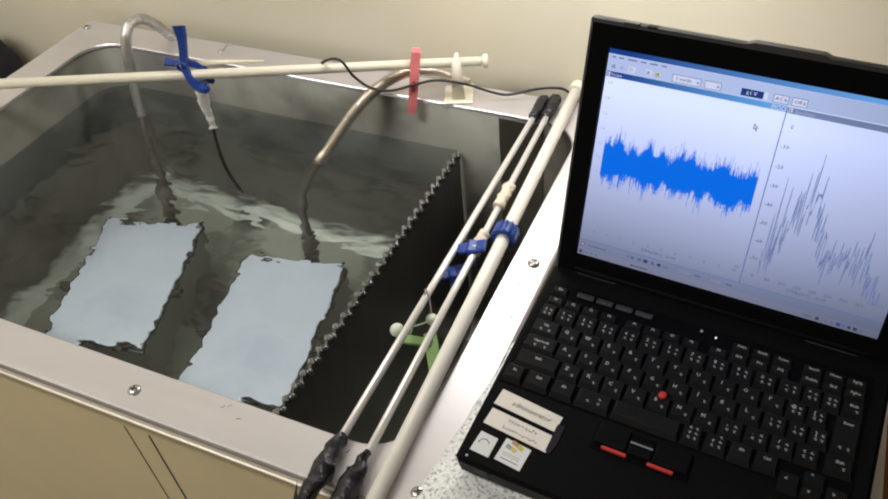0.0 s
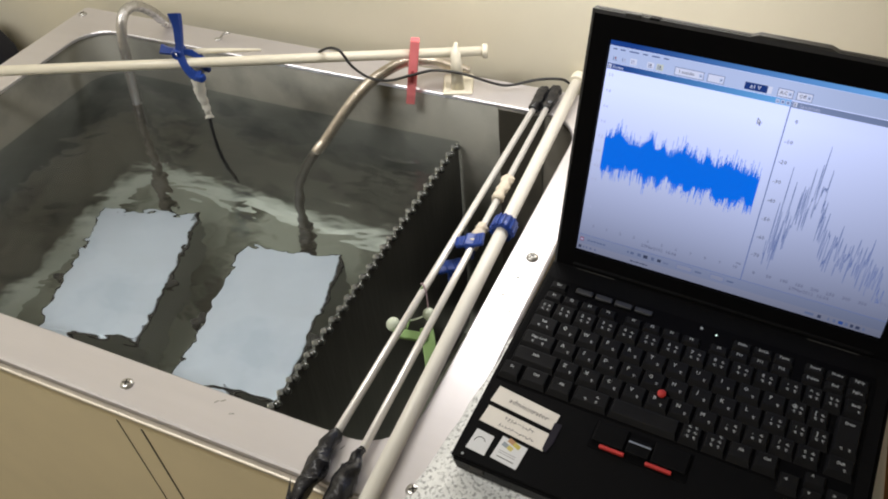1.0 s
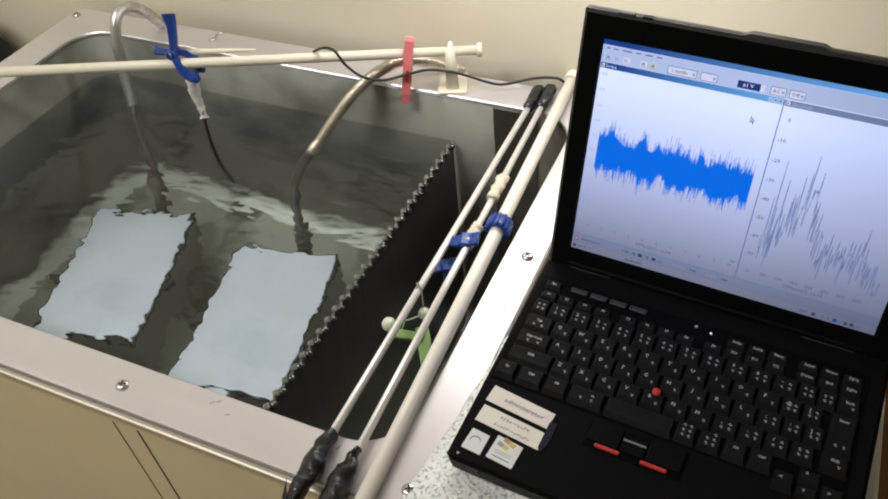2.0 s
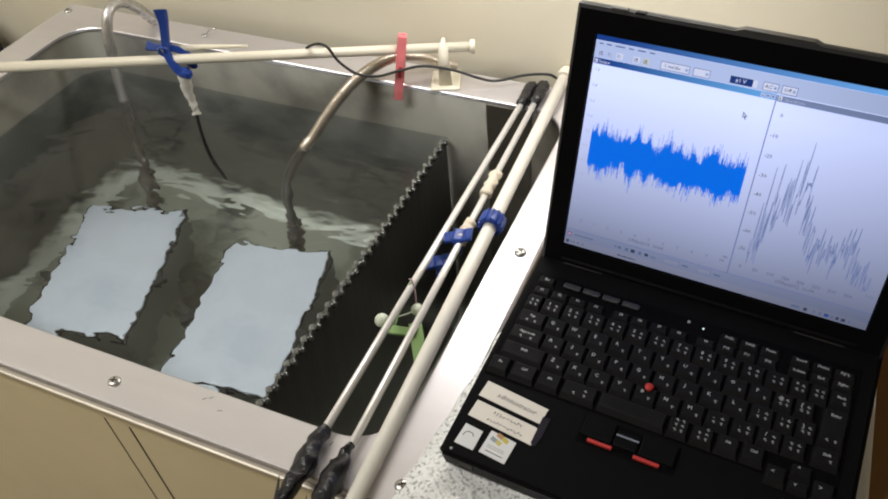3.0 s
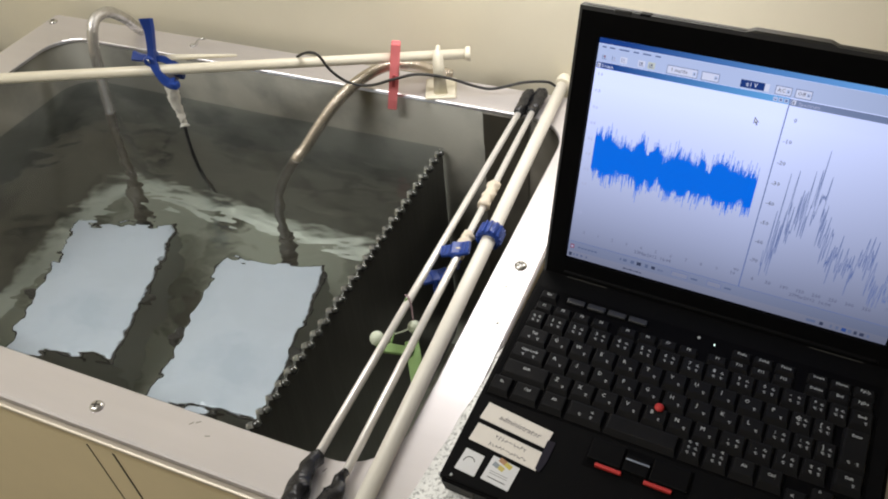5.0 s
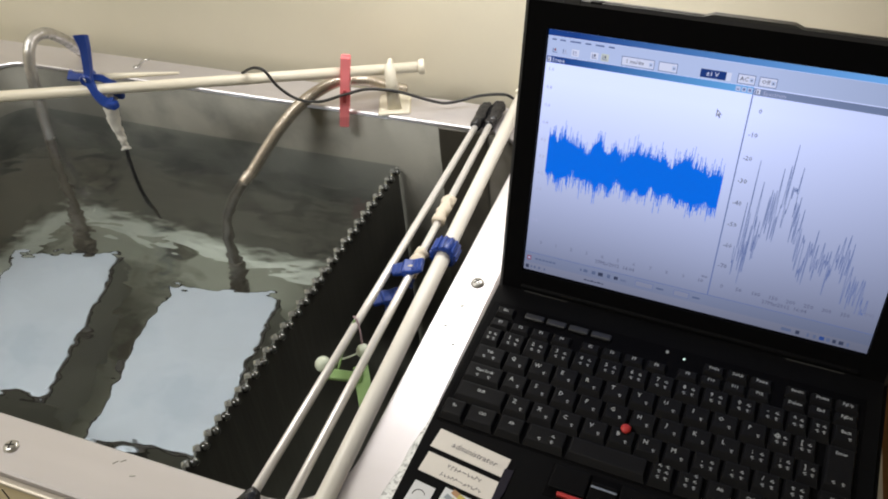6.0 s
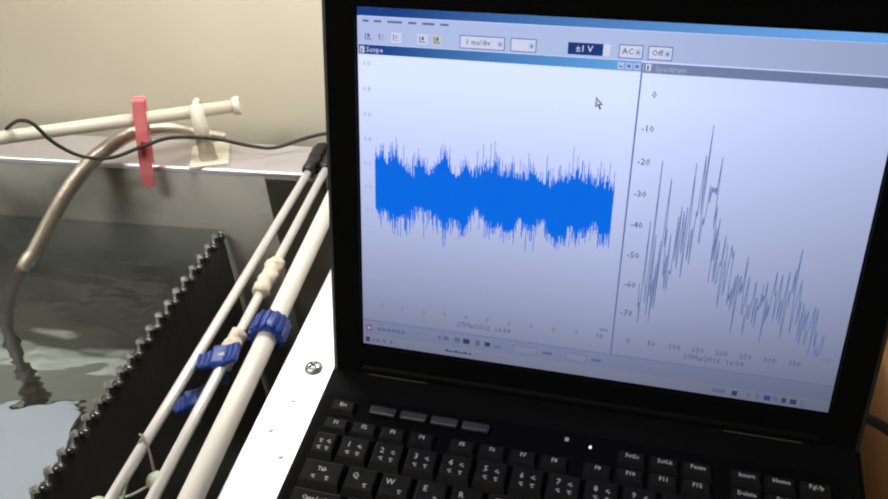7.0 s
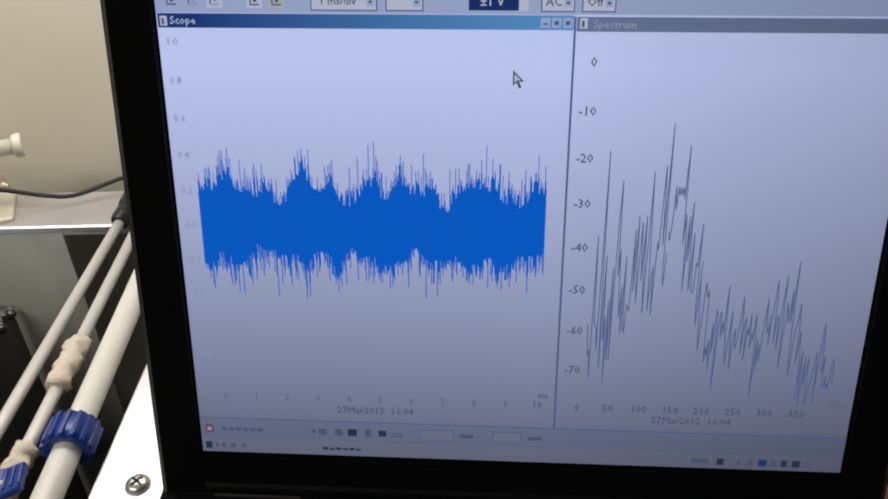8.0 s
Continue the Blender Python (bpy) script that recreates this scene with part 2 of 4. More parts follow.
def thing(name, label, category, m=None, group="", kind=""):
    ob = new(name)
    ob.empty_display_size = 0.05
    if m is not None:
        ob.matrix_basis = m
    return tagged(ob, label, category, group, kind)


def box(bm, x0, x1, y0, y1, z0, z1, bevel=0.0, seg=2):
    g = bmesh.ops.create_cube(bm, size=1)
    vs = g["verts"]
    for v in vs:
        v.co = Vector((x0 + (v.co.x + 0.5) * (x1 - x0), y0 + (v.co.y + 0.5) * (y1 - y0), z0 + (v.co.z + 0.5) * (z1 - z0)))
    if bevel:
        es = list({e for v in vs for e in v.link_edges})
        bmesh.ops.bevel(bm, geom=es, offset=bevel, segments=seg, affect="EDGES", profile=0.5)
    return bm


def smooth(bm):
    for f in bm.faces:
        f.smooth = True
    return bm


def spline(points, n):
    """A smooth run through points, n steps between each two."""
    ps = [Vector(p) for p in points]
    ps = [2 * ps[0] - ps[1]] + ps + [2 * ps[-1] - ps[-2]]
    out = []
    for i in range(1, len(ps) - 2):
        a, b, c, d = ps[i - 1:i + 3]
        for k in range(n):
            t = k / n
            out.append(0.5 * (2 * b + (c - a) * t + (2 * a - 5 * b + 4 * c - d) * t * t + (3 * b - a - 3 * c + d) * t ** 3))
    return out + [ps[-2]]


def sweep(bm, pts, radius, sides=12, cap=True):
    """A tube along pts; radius a number or a function of the share of the way."""
    pts = [Vector(p) for p in pts]
    rings, side = [], None
    for i, p in enumerate(pts):
        d = (pts[min(i + 1, len(pts) - 1)] - pts[max(i - 1, 0)]).normalized()
        if side is None:
            side = d.orthogonal().normalized()
        side = (side - d * side.dot(d)).normalized()
        up = d.cross(side)
        r = radius(i / (len(pts) - 1)) if callable(radius) else radius
        rings.append([bm.verts.new(p + r * (math.cos(2 * math.pi * k / sides) * side + math.sin(2 * math.pi * k / sides) * up)) for k in range(sides)])
    for a, b in zip(rings, rings[1:]):
        for k in range(sides):
            f = bm.faces.new((a[k], a[(k + 1) % sides], b[(k + 1) % sides], b[k]))
            f.smooth = True
    if cap:
        bm.faces.new(list(reversed(rings[0])))
        bm.faces.new(rings[-1])
    return bm


def strap(bm, pts, width, thick, normal):
    """A flat bar along pts: width across, thick along normal, both a function of the share of the way."""
    pts, normal = [Vector(p) for p in pts], Vector(normal).normalized()
    loops = []
    for i, p in enumerate(pts):
        d = (pts[min(i + 1, len(pts) - 1)] - pts[max(i - 1, 0)]).normalized()
        side = d.cross(normal).normalized()
        q = i / (len(pts) - 1)
        w, h = width(q) / 2, thick(q) / 2
        c = 0.3
        ring = ((w, h * c), (w * (1 - c), h), (-w * (1 - c), h), (-w, h * c), (-w, -h * c), (-w * (1 - c), -h), (w * (1 - c), -h), (w, -h * c))
        loops.append([bm.verts.new(p + side * a + normal * b) for a, b in ring])
    for a, b in zip(loops, loops[1:]):
        for k in range(8):
            bm.faces.new((a[k], a[(k + 1) % 8], b[(k + 1) % 8], b[k]))
    bm.faces.new(list(reversed(loops[0])))
    bm.faces.new(loops[-1])
    bmesh.ops.recalc_face_normals(bm, faces=bm.faces)
    return bm


def crumple(bm, amp, scale, seed=0.0):
    """Dent a mesh with noise."""
    for v in bm.verts:
        q = v.co * scale
        v.co += amp * Vector((noise.noise(q + Vector((seed, 0, 0))), noise.noise(q + Vector((0, seed + 7, 0))), noise.noise(q + Vector((0, 3, seed + 11)))))
    return bm


def lathe(bm, profile, sides=20, m=Matrix()):
    """Turn (radius, height) pairs round z."""
    rings = [[bm.verts.new(m @ Vector((r * math.cos(2 * math.pi * k / sides), r * math.sin(2 * math.pi * k / sides), z))) for k in range(sides)] for r, z in profile]
    for a, b in zip(rings, rings[1:]):
        for k in range(sides):
            f = bm.faces.new((a[k], a[(k + 1) % sides], b[(k + 1) % sides], b[k]))
            f.smooth = True
    bm.faces.new(list(reversed(rings[0])))
    bm.faces.new(rings[-1])
    return bm


def round_loop(x0, x1, y0, y1, r, n=8):
    out = []
    for cx, cy, a0 in ((x1 - r, y1 - r, 0), (x0 + r, y1 - r, 90), (x0 + r, y0 + r, 180), (x1 - r, y0 + r, 270)):
        for k in range(n + 1):
            a = radians(a0 + 90 * k / n)
            out.append((cx + r * math.cos(a), cy + r * math.sin(a)))
    return out


def rings(bm, loops, closed=True):
    """Quads between loops of (x, y, z)."""
    vs = [[bm.verts.new(p) for p in lp] for lp in loops]
    for a, b in zip(vs, vs[1:]):
        for k in range(len(a)):
            bm.faces.new((a[k], a[(k + 1) % len(a)], b[(k + 1) % len(a)], b[k]))
    return vs


def text_mesh(body, size, align="LEFT", shear=0.0, thick=0.0):
    cu = bpy.data.curves.new("t", "FONT")
    cu.body, cu.size, cu.align_x, cu.align_y, cu.shear, cu.offset = body, size, align, "CENTER", shear, thick
    cu.resolution_u = 1
    ob = new("t", cu)
    bpy.context.view_layer.update()
    me = bpy.data.meshes.new_from_object(ob)
    bpy.data.objects.remove(ob)
    return me


# ---- the room ----
def slab(name, x0, x1, y0, y1, z0, z1, mat, kind="structure", label=""):
    ob = part(name, box(bmesh.new(), x0, x1, y0, y1, z0, z1), mat)
    return tagged(ob, label, kind=kind)


slab("floor", -2.2, 2.4, -2.6, 0.32, -0.05, 0.0, FLOOR, label="dull brown vinyl floor of a workroom")
slab("ceiling", -2.2, 2.4, -2.6, 0.32, 2.6, 2.65, CEIL, label="white ceiling boards")
slab("wall_back", -2.2, 2.4, 0.32, 0.42, 0, 2.6, WALL, label="smooth beige painted wall behind the tank")
slab("wall_left", -2.3, -2.2, -2.6, 0.42, 0, 2.6, WALL, label="beige painted wall")
slab("wall_right", 2.4, 2.5, -2.6, 0.42, 0, 2.6, WALL, label="beige painted wall")
slab("wall_front", -2.3, 2.5, -2.7, -2.6, 0, 2.6, WALL, label="beige painted wall")


def ceiling_lamp(x, y):
    lamp = thing("ceiling_lamp", "white fluorescent ceiling lamp with a lit diffuser", "lamp", pose(x, y, 2.6))
    part("housing", box(bmesh.new(), -0.66, 0.66, -0.17, 0.17, -0.045, 0, 0.01), CEIL, lamp)
    part("diffuser", box(bmesh.new(), -0.62, 0.62, -0.13, 0.13, -0.06, -0.046, 0.004), LAMP_GLOW, lamp)


ceiling_lamp(-1.10, -0.85)
wl = thing("wall_lamp", "slim white fluorescent lamp fixed to the wall above the tank", "lamp", pose(-0.06, 0.32, 1.30))
part("housing", box(bmesh.new(), -0.26, 0.26, -0.13, 0, 0.0, 0.05, 0.008), CEIL, wl)
part("reflector", box(bmesh.new(), -0.25, 0.25, -0.132, -0.126, -0.05, -0.001, 0.002), CEIL, wl)
part("tube", sweep(bmesh.new(), [(-0.23, -0.085, -0.018), (0.23, -0.085, -0.018)], 0.012, 14), LAMP_GLOW, wl)


# ---- the tank ----
X0, X1, Y0, Y1, TOP = -0.788, -0.022, -0.252, 0.242, 0.9
WATER_Z, BOTTOM = 0.828, 0.475
tank = thing("ultrasonic_tank", "stainless steel ultrasonic cleaning tank full of cloudy water", "tank", pose(-0.4, 0, 0))
AT = pose(0.4, 0, 0)


def tank_rim():
    bm = bmesh.new()
    inner = lambda g, z: [(x, y, z) for x, y in round_loop(X0 - g, X1 + g, Y0 - g, Y1 + g, 0.05 + g)]
    outer = lambda g, z: [(x, y, z) for x, y in round_loop(-0.842 - g, 0.0165 + g, -0.296 - g, 0.293 + g, 0.006)]
    vs = rings(bm, [inner(-0.0008, TOP - 0.005), inner(-0.0008, TOP - 0.0012), inner(0.0004, TOP), inner(0.004, TOP), outer(-0.002, TOP), outer(0, TOP - 0.0015), outer(0, TOP - 0.007), outer(-0.006, TOP - 0.008)])
    bmesh.ops.recalc_face_normals(bm, faces=bm.faces)
    return part("rim", bm, STEEL_RIM, tank, "brushed steel rim", AT)


def tank_basin():
    bm = bmesh.new()
    lp = lambda g, z, r: [(x, y, z) for x, y in round_loop(X0 - g, X1 + g, Y0 - g, Y1 + g, r)]
    vs = rings(bm, [lp(0, TOP - 0.004, 0.05), lp(0, 0.7, 0.05), *[lp(-0.034 * (1 - math.cos(radians(a))), BOTTOM + 0.034 * (1 - math.sin(radians(a))), 0.05) for a in range(0, 91, 10)]])
    bm.faces.new(vs[-1])
    for f in bm.faces:
        f.smooth = len(f.verts) == 4
        top = max(v.co.z for v in f.verts)
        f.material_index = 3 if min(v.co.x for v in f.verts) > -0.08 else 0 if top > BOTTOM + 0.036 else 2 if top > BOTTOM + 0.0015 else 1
    ob = part("basin", bm, [STEEL_IN, STEEL_FLOOR, STEEL_FILLET_LIT, STEEL_OVERFLOW], tank, "dull grey steel basin", AT)
    mod = ob.modifiers.new("thick", "SOLIDIFY")
    mod.thickness, mod.offset = 0.004, -1
    return ob


tank_rim()
tank_basin()
part("overflow_lining", box(bmesh.new(), -0.1300, -0.0725, Y1 - 0.0022, Y1 - 0.0004, 0.55, TOP - 0.0065, 0.0004), STEEL_OVERFLOW, tank, "dark steel lining of the overflow", AT)
# the seam of the basin's back wall, beside the weir
part("weld_seam", box(bmesh.new(), -0.1316, -0.1304, Y1 - 0.0003, Y1 + 0.001, 0.845, TOP - 0.006), STEEL_IN, tank, m=AT)


def tank_panel():
    part("front_panel", box(bmesh.new(), -0.838, 0.012, -0.293, -0.275, 0.02, TOP - 0.019, 0.002), PANEL, tank, "beige painted front panel", AT)
    part("lip", box(bmesh.new(), -0.841, 0.0155, -0.299, -0.280, TOP - 0.0185, TOP - 0.0135, 0.002), STEEL_LIP, tank, "bright folded steel lip", AT)
    # Dark strip puts in the skirt's dark reflection between rim and lip.
    part("gap", box(bmesh.new(), -0.838, 0.014, -0.290, -0.276, TOP - 0.0135, TOP - 0.008), DARKGAP, tank, m=AT)
    part("side_panel", box(bmesh.new(), 0.001, 0.013, -0.274, 0.288, 0.02, TOP - 0.009, 0.002), PANEL, tank, m=AT)
    part("side_panel", box(bmesh.new(), -0.838, -0.826, -0.274, 0.288, 0.02, TOP - 0.009, 0.002), PANEL, tank, m=AT)
    for x, w in ((-0.2985, 0.0006), (-0.2695, 0.0010)):
        bm = box(bmesh.new(), x - w, x + w, -0.2934, -0.2925, 0.55, 0.861)
        for v in bm.verts:
            v.co.x += 0.048 * (0.861 - v.co.z)
        part("scored_line", bm, DARKGAP, tank, "dark scored line", AT)


tank_panel()


def screw(x, y, z, turn):
    bm = bmesh.new()
    lathe(bm, ((0.0062, 0), (0.0062, 0.0008), (0.0052, 0.0024), (0.0034, 0.0032), (0.0008, 0.0034)), 18)
    s = part("screw", bm, SCREW, tank, m=AT @ pose(x, y, z, 0, 0, turn))
    bm = bmesh.new()
    box(bm, -0.0034, 0.0034, -0.0006, 0.0006, 0.0026, 0.0036)
    box(bm, -0.0006, 0.0006, -0.0034, 0.0034, 0.0026, 0.0036)
    part("slot", bm, DARKGAP, s)


for i, (x, y) in enumerate(((-0.284, -0.276), (0.0, 0.0), (-0.828, 0.270), (0.001, -0.276), (-0.56, -0.276))):
    screw(x, y, TOP, 20 + 33 * i)
for x, y in ((-0.0095, -0.056), (-0.004, -0.03), (0.004, -0.075)):
    part("rivet", lathe(bmesh.new(), ((0.0016, 0), (0.0014, 0.0006), (0.0005, 0.0008)), 10), SCREW, tank, m=AT @ pose(x, y, TOP))

for x, y, a in ((-0.196, -0.262, 50), (-0.191, -0.259, 40), (-0.176, -0.268, 20), (-0.07, -0.262, 70), (0.006, -0.12, 15)):
    part("nick", box(bmesh.new(), -0.0022, 0.0022, -0.0003, 0.0003, 0, 0.0003), TOOTH, tank, m=AT @ pose(x, y, TOP, 0, 0, a))

# the weir between the basin and the overflow, with a notched crest
WEIR_X, PITCH = -0.189, 0.0168


def weir():
    bm = bmesh.new()
    front, back = [], []
    y = Y0 + 0.004
    prof = [(y, 0.48)]
    while y < Y1 - 0.004:
        for dy, z in ((0.0, 0.8345), (0.0034, 0.8345), (0.0062, 0.8275), (0.0090, 0.8245), (0.0120, 0.8255), (0.0146, 0.8300)):
            if y + dy < Y1 - 0.002:
                prof.append((y + dy, z))
        y += PITCH
    prof.append((prof[-1][0], 0.48))
    low = 0.48
    cols = prof[1:-1]
    for x, s in ((WEIR_X - 0.0015, 0), (WEIR_X + 0.0015, 1)):
        (front if s == 0 else back).extend([(bm.verts.new((x, yy, zz)), bm.verts.new((x, yy, low))) for yy, zz in cols])
    for a, b in zip(range(len(cols)), range(1, len(cols))):
        bm.faces.new((front[a][0], front[b][0], front[b][1], front[a][1]))
        bm.faces.new((back[a][0], back[a][1], back[b][1], back[b][0]))
        f = bm.faces.new((front[a][0], back[a][0], back[b][0], front[b][0]))
        f.material_index = 1
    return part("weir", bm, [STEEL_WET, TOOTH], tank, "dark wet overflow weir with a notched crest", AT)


w = weir()
bm = bmesh.new()
lathe(bm, ((0.0003, -0.0036), (0.0032, -0.0029), (0.0049, -0.0007), (0.0049, 0.0013), (0.0034, 0.0034), (0.0003, 0.0042)), 12)
bead_ob = part("spill_bead", bm, material("wet_bead", (0.03, 0.032, 0.03), 0.08, 0.0, 0.1, 60, spec=0.9), w, m=pose(WEIR_X + 0.0015, Y0 + 0.0135, 0.8265))
tooth_bm = bmesh.new()
v = [tooth_bm.verts.new(p) for p in ((0, -0.0030, 0), (0, 0.0062, 0), (0.0042, 0.0016, -0.0026), (-0.003, 0.0016, 0.0004), (0, 0.0016, 0.0016))]
for t in ((0, 2, 4), (2, 1, 4), (1, 3, 4), (3, 0, 4)):
    tooth_bm.faces.new([v[k] for k in t])
tooth_ob = part("tooth_tip", tooth_bm, TOOTH, w, m=pose(WEIR_X, Y0 + 0.0035, 0.8350))
k = 1
while Y0 + 0.0135 + k * PITCH < Y1 - 0.006:
    share("spill_bead", bead_ob.data, w, pose(WEIR_X + 0.0015, Y0 + 0.0135 + k * PITCH, 0.8265, 0, 0, 37 * k))
    share("tooth_tip", tooth_ob.data, w, pose(WEIR_X, Y0 + 0.0035 + k * PITCH, 0.8350))
    k += 1

# the water: a rippled sheet, and a dark lower one in the overflow
bm = bmesh.new()
bmesh.ops.create_grid(bm, x_segments=60, y_segments=50, size=0.5)
for v in bm.verts:
    v.co = Vector((v.co.x * (WEIR_X - X0 + 0.004), v.co.y * (Y1 - Y0 + 0.006), 0))
    v.co.z = 0.0011 * noise.noise(Vector((v.co.x * 14, v.co.y * 14, 3)))
smooth(bm)
water = tagged(part("water", bm, WATER, m=pose((WEIR_X + X0 - 0.002) / 2, (Y0 + Y1) / 2, WATER_Z)), "cloudy grey-green water with a rippled surface", kind="structure")
water.visible_shadow = False


def transducer(m, label):
    t = thing("submersible_transducer", label, "transducer", m, "transducers in the tank")
    w, d = 0.072, 0.116
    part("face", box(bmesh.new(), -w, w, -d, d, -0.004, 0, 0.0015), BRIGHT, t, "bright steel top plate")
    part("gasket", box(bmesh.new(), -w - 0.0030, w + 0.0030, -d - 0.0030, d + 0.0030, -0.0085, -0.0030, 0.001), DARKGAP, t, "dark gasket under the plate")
    part("case", box(bmesh.new(), -w - 0.0015, w + 0.0015, -d - 0.0015, d + 0.0015, -0.105, -0.0085, 0.002), BOX_SHADED, t, "steel case, its sides coloured dark as in shade")
    part("conduit_socket", lathe(bmesh.new(), ((0.016, 0), (0.016, 0.006), (0.012, 0.008), (0.012, 0.022), (0.009, 0.024)), 14, pose(0.015, d - 0.003, -0.03, -90, 0, 0)), DARKGAP, t)
    for sx in (-1, 1):
        part("bolt", lathe(bmesh.new(), ((0.009, 0), (0.009, 0.007), (0.006, 0.010)), 8, pose(sx * (w + 0.007), -0.02, -0.010)), DARKGAP, t)
    for sy in (-1, 1):
        part("foot", box(bmesh.new(), -w + 0.01, w - 0.01, sy * 0.08 - 0.01, sy * 0.08 + 0.01, -0.124, -0.1045), BOX_SHADED, t)
    return t


transducer(pose(-0.5990, -0.019, 0.6, 0, 0, 17), "bright flat steel transducer box lying under the water")
transducer(pose(-0.3690, -0.016, 0.6, 0, 0, 10.5), "bright flat steel transducer box lying under the water beside the weir")


def conduit(points, label, braid):
    """A braided hose, coloured darker under water for the light lost there, with a sleeve where it meets its box."""
    t = thing("conduit_hose", label, "hose", group="conduits of the transducers")
    run = spline(points, 26)
    cut = max(i for i, p in enumerate(run) if p[2] > WATER_Z)
    part("hose", sweep(bmesh.new(), run[:cut + 1], lambda s: 0.0073 + 0.0003 * math.sin(s * 700), 16), braid, t)
    part("underwater_hose", sweep(bmesh.new(), run[cut:], lambda s: 0.0072 + 0.0003 * math.sin(s * 300), 16), HOSE_UNDERWATER, t, "length under water, coloured darker for the light lost there")
    part("ferrule", sweep(bmesh.new(), run[-40:], lambda s: 0.0108 + 0.0010 * math.sin(s * 20), 12), HOSE_UNDERWATER, t)


conduit(((-0.669, 0.300, 0.86), (-0.669, 0.284, 0.896), (-0.669, 0.268, 0.919), (-0.670, 0.257, 0.935), (-0.671, 0.236, 0.954), (-0.673, 0.215, 0.957), (-0.673, 0.200, 0.945), (-0.674, 0.191, 0.918), (-0.674, 0.187, 0.893), (-0.674, 0.180, 0.85), (-0.671, 0.170, 0.79), (-0.655, 0.152, 0.70), (-0.632, 0.130, 0.61), (-0.6255, 0.118, 0.573)),
        "grey flexible metal conduit looping over the back rim into the water", HOSE_GREY)
conduit(((-0.196, 0.300, 0.900), (-0.216, 0.286, 0.912), (-0.235, 0.272, 0.924), (-0.258, 0.258, 0.928), (-0.277, 0.243, 0.923), (-0.298, 0.225, 0.910), (-0.318, 0.206, 0.889), (-0.337, 0.188, 0.862), (-0.350, 0.173, 0.841), (-0.363, 0.157, 0.820), (-0.383, 0.141, 0.75), (-0.386, 0.134, 0.67), (-0.382, 0.128, 0.61), (-0.379, 0.121, 0.573)),
        "brownish braided conduit arching from the back rim into the water", HOSE)


# ---- rods, pipe and clips along the tank's side ----
def rod(a, b, label):
    a, b = Vector(a), Vector(b)
    t = thing("steel_rod", label, "rod", group="rods across the overflow")
    d = (b - a).normalized()
    part("shaft", sweep(bmesh.new(), [a, b], 0.0036, 14), ROD, t)
    bulge = lambda s: 0.0050 + 0.0036 * math.sin(math.pi * min(1, s * 1.1)) ** 1.5
    run = spline([a + d * 0.045, a + d * 0.02, a - d * 0.012, a - d * 0.05 + Vector((-0.004, 0, -0.004))], 8)
    part("taped_end", crumple(sweep(bmesh.new(), run, bulge, 14), 0.0040, 110, a.x * 90), BLACK_TAPE, t, "bulging black tape wrapping")
    tail = a - d * 0.012
    flap = bmesh.new()
    for k, (u, w) in enumerate(((-0.010, 0.004), (-0.002, -0.010), (0.010, -0.030), (0.006, -0.044))):
        for z in (0.006, 0.0068):
            flap.verts.new(tail + Vector((u - 0.001, w, z - 0.0012 * k)))
    bmesh.ops.convex_hull(flap, input=list(flap.verts))
    part("tape_flap", flap, BLACK_TAPE, t)
    part("taped_tip", crumple(sweep(bmesh.new(), spline([b - d * 0.03, b - d * 0.012, b + d * 0.01, b + d * 0.018], 6), lambda s: 0.0042 + 0.0032 * math.sin(math.pi * (0.1 + 0.8 * s)), 14), 0.0026, 190, a.x * 50), BLACK_TAPE, t, "black tape wrapping")
    return t


rod((-0.0772, -0.300, 0.908), (-0.0832, 0.262, 0.907), "thin steel rod with black taped ends lying across the tank")
r2 = rod((-0.0484, -0.308, 0.908), (-0.0694, 0.268, 0.907), "steel rod with black taped ends and cream tape wraps")
for y, n in ((0.082, 0.020), (0.004, 0.015)):
    x = -0.0484 + (y + 0.308) / 0.576 * -0.021
    part("tape_wrap", crumple(sweep(bmesh.new(), spline([(x, y - n, 0.9075), (x, y, 0.908), (x, y + n, 0.9075)], 7), lambda s: 0.0060 + 0.0006 * math.sin(s * 17), 14), 0.0028, 240, y * 60), CREAM_TAPE, r2, "crumpled cream tape")

pipe = thing("plastic_pipe", "white plastic pipe lying along the side rim of the tank", "pipe")
part("tube", sweep(bmesh.new(), [(-0.0228, -0.36, 0.9072), (-0.0518, 0.316, 0.9072)], 0.0071, 22), WHITE_PIPE, pipe)
part("end_knob", sweep(bmesh.new(), [(-0.0512, 0.302, 0.9085), (-0.0515, 0.308, 0.9085), (-0.0518, 0.316, 0.9085), (-0.0519, 0.3185, 0.9085)], lambda s: 0.0100 - 0.002 * s, 20), CREAM, pipe)


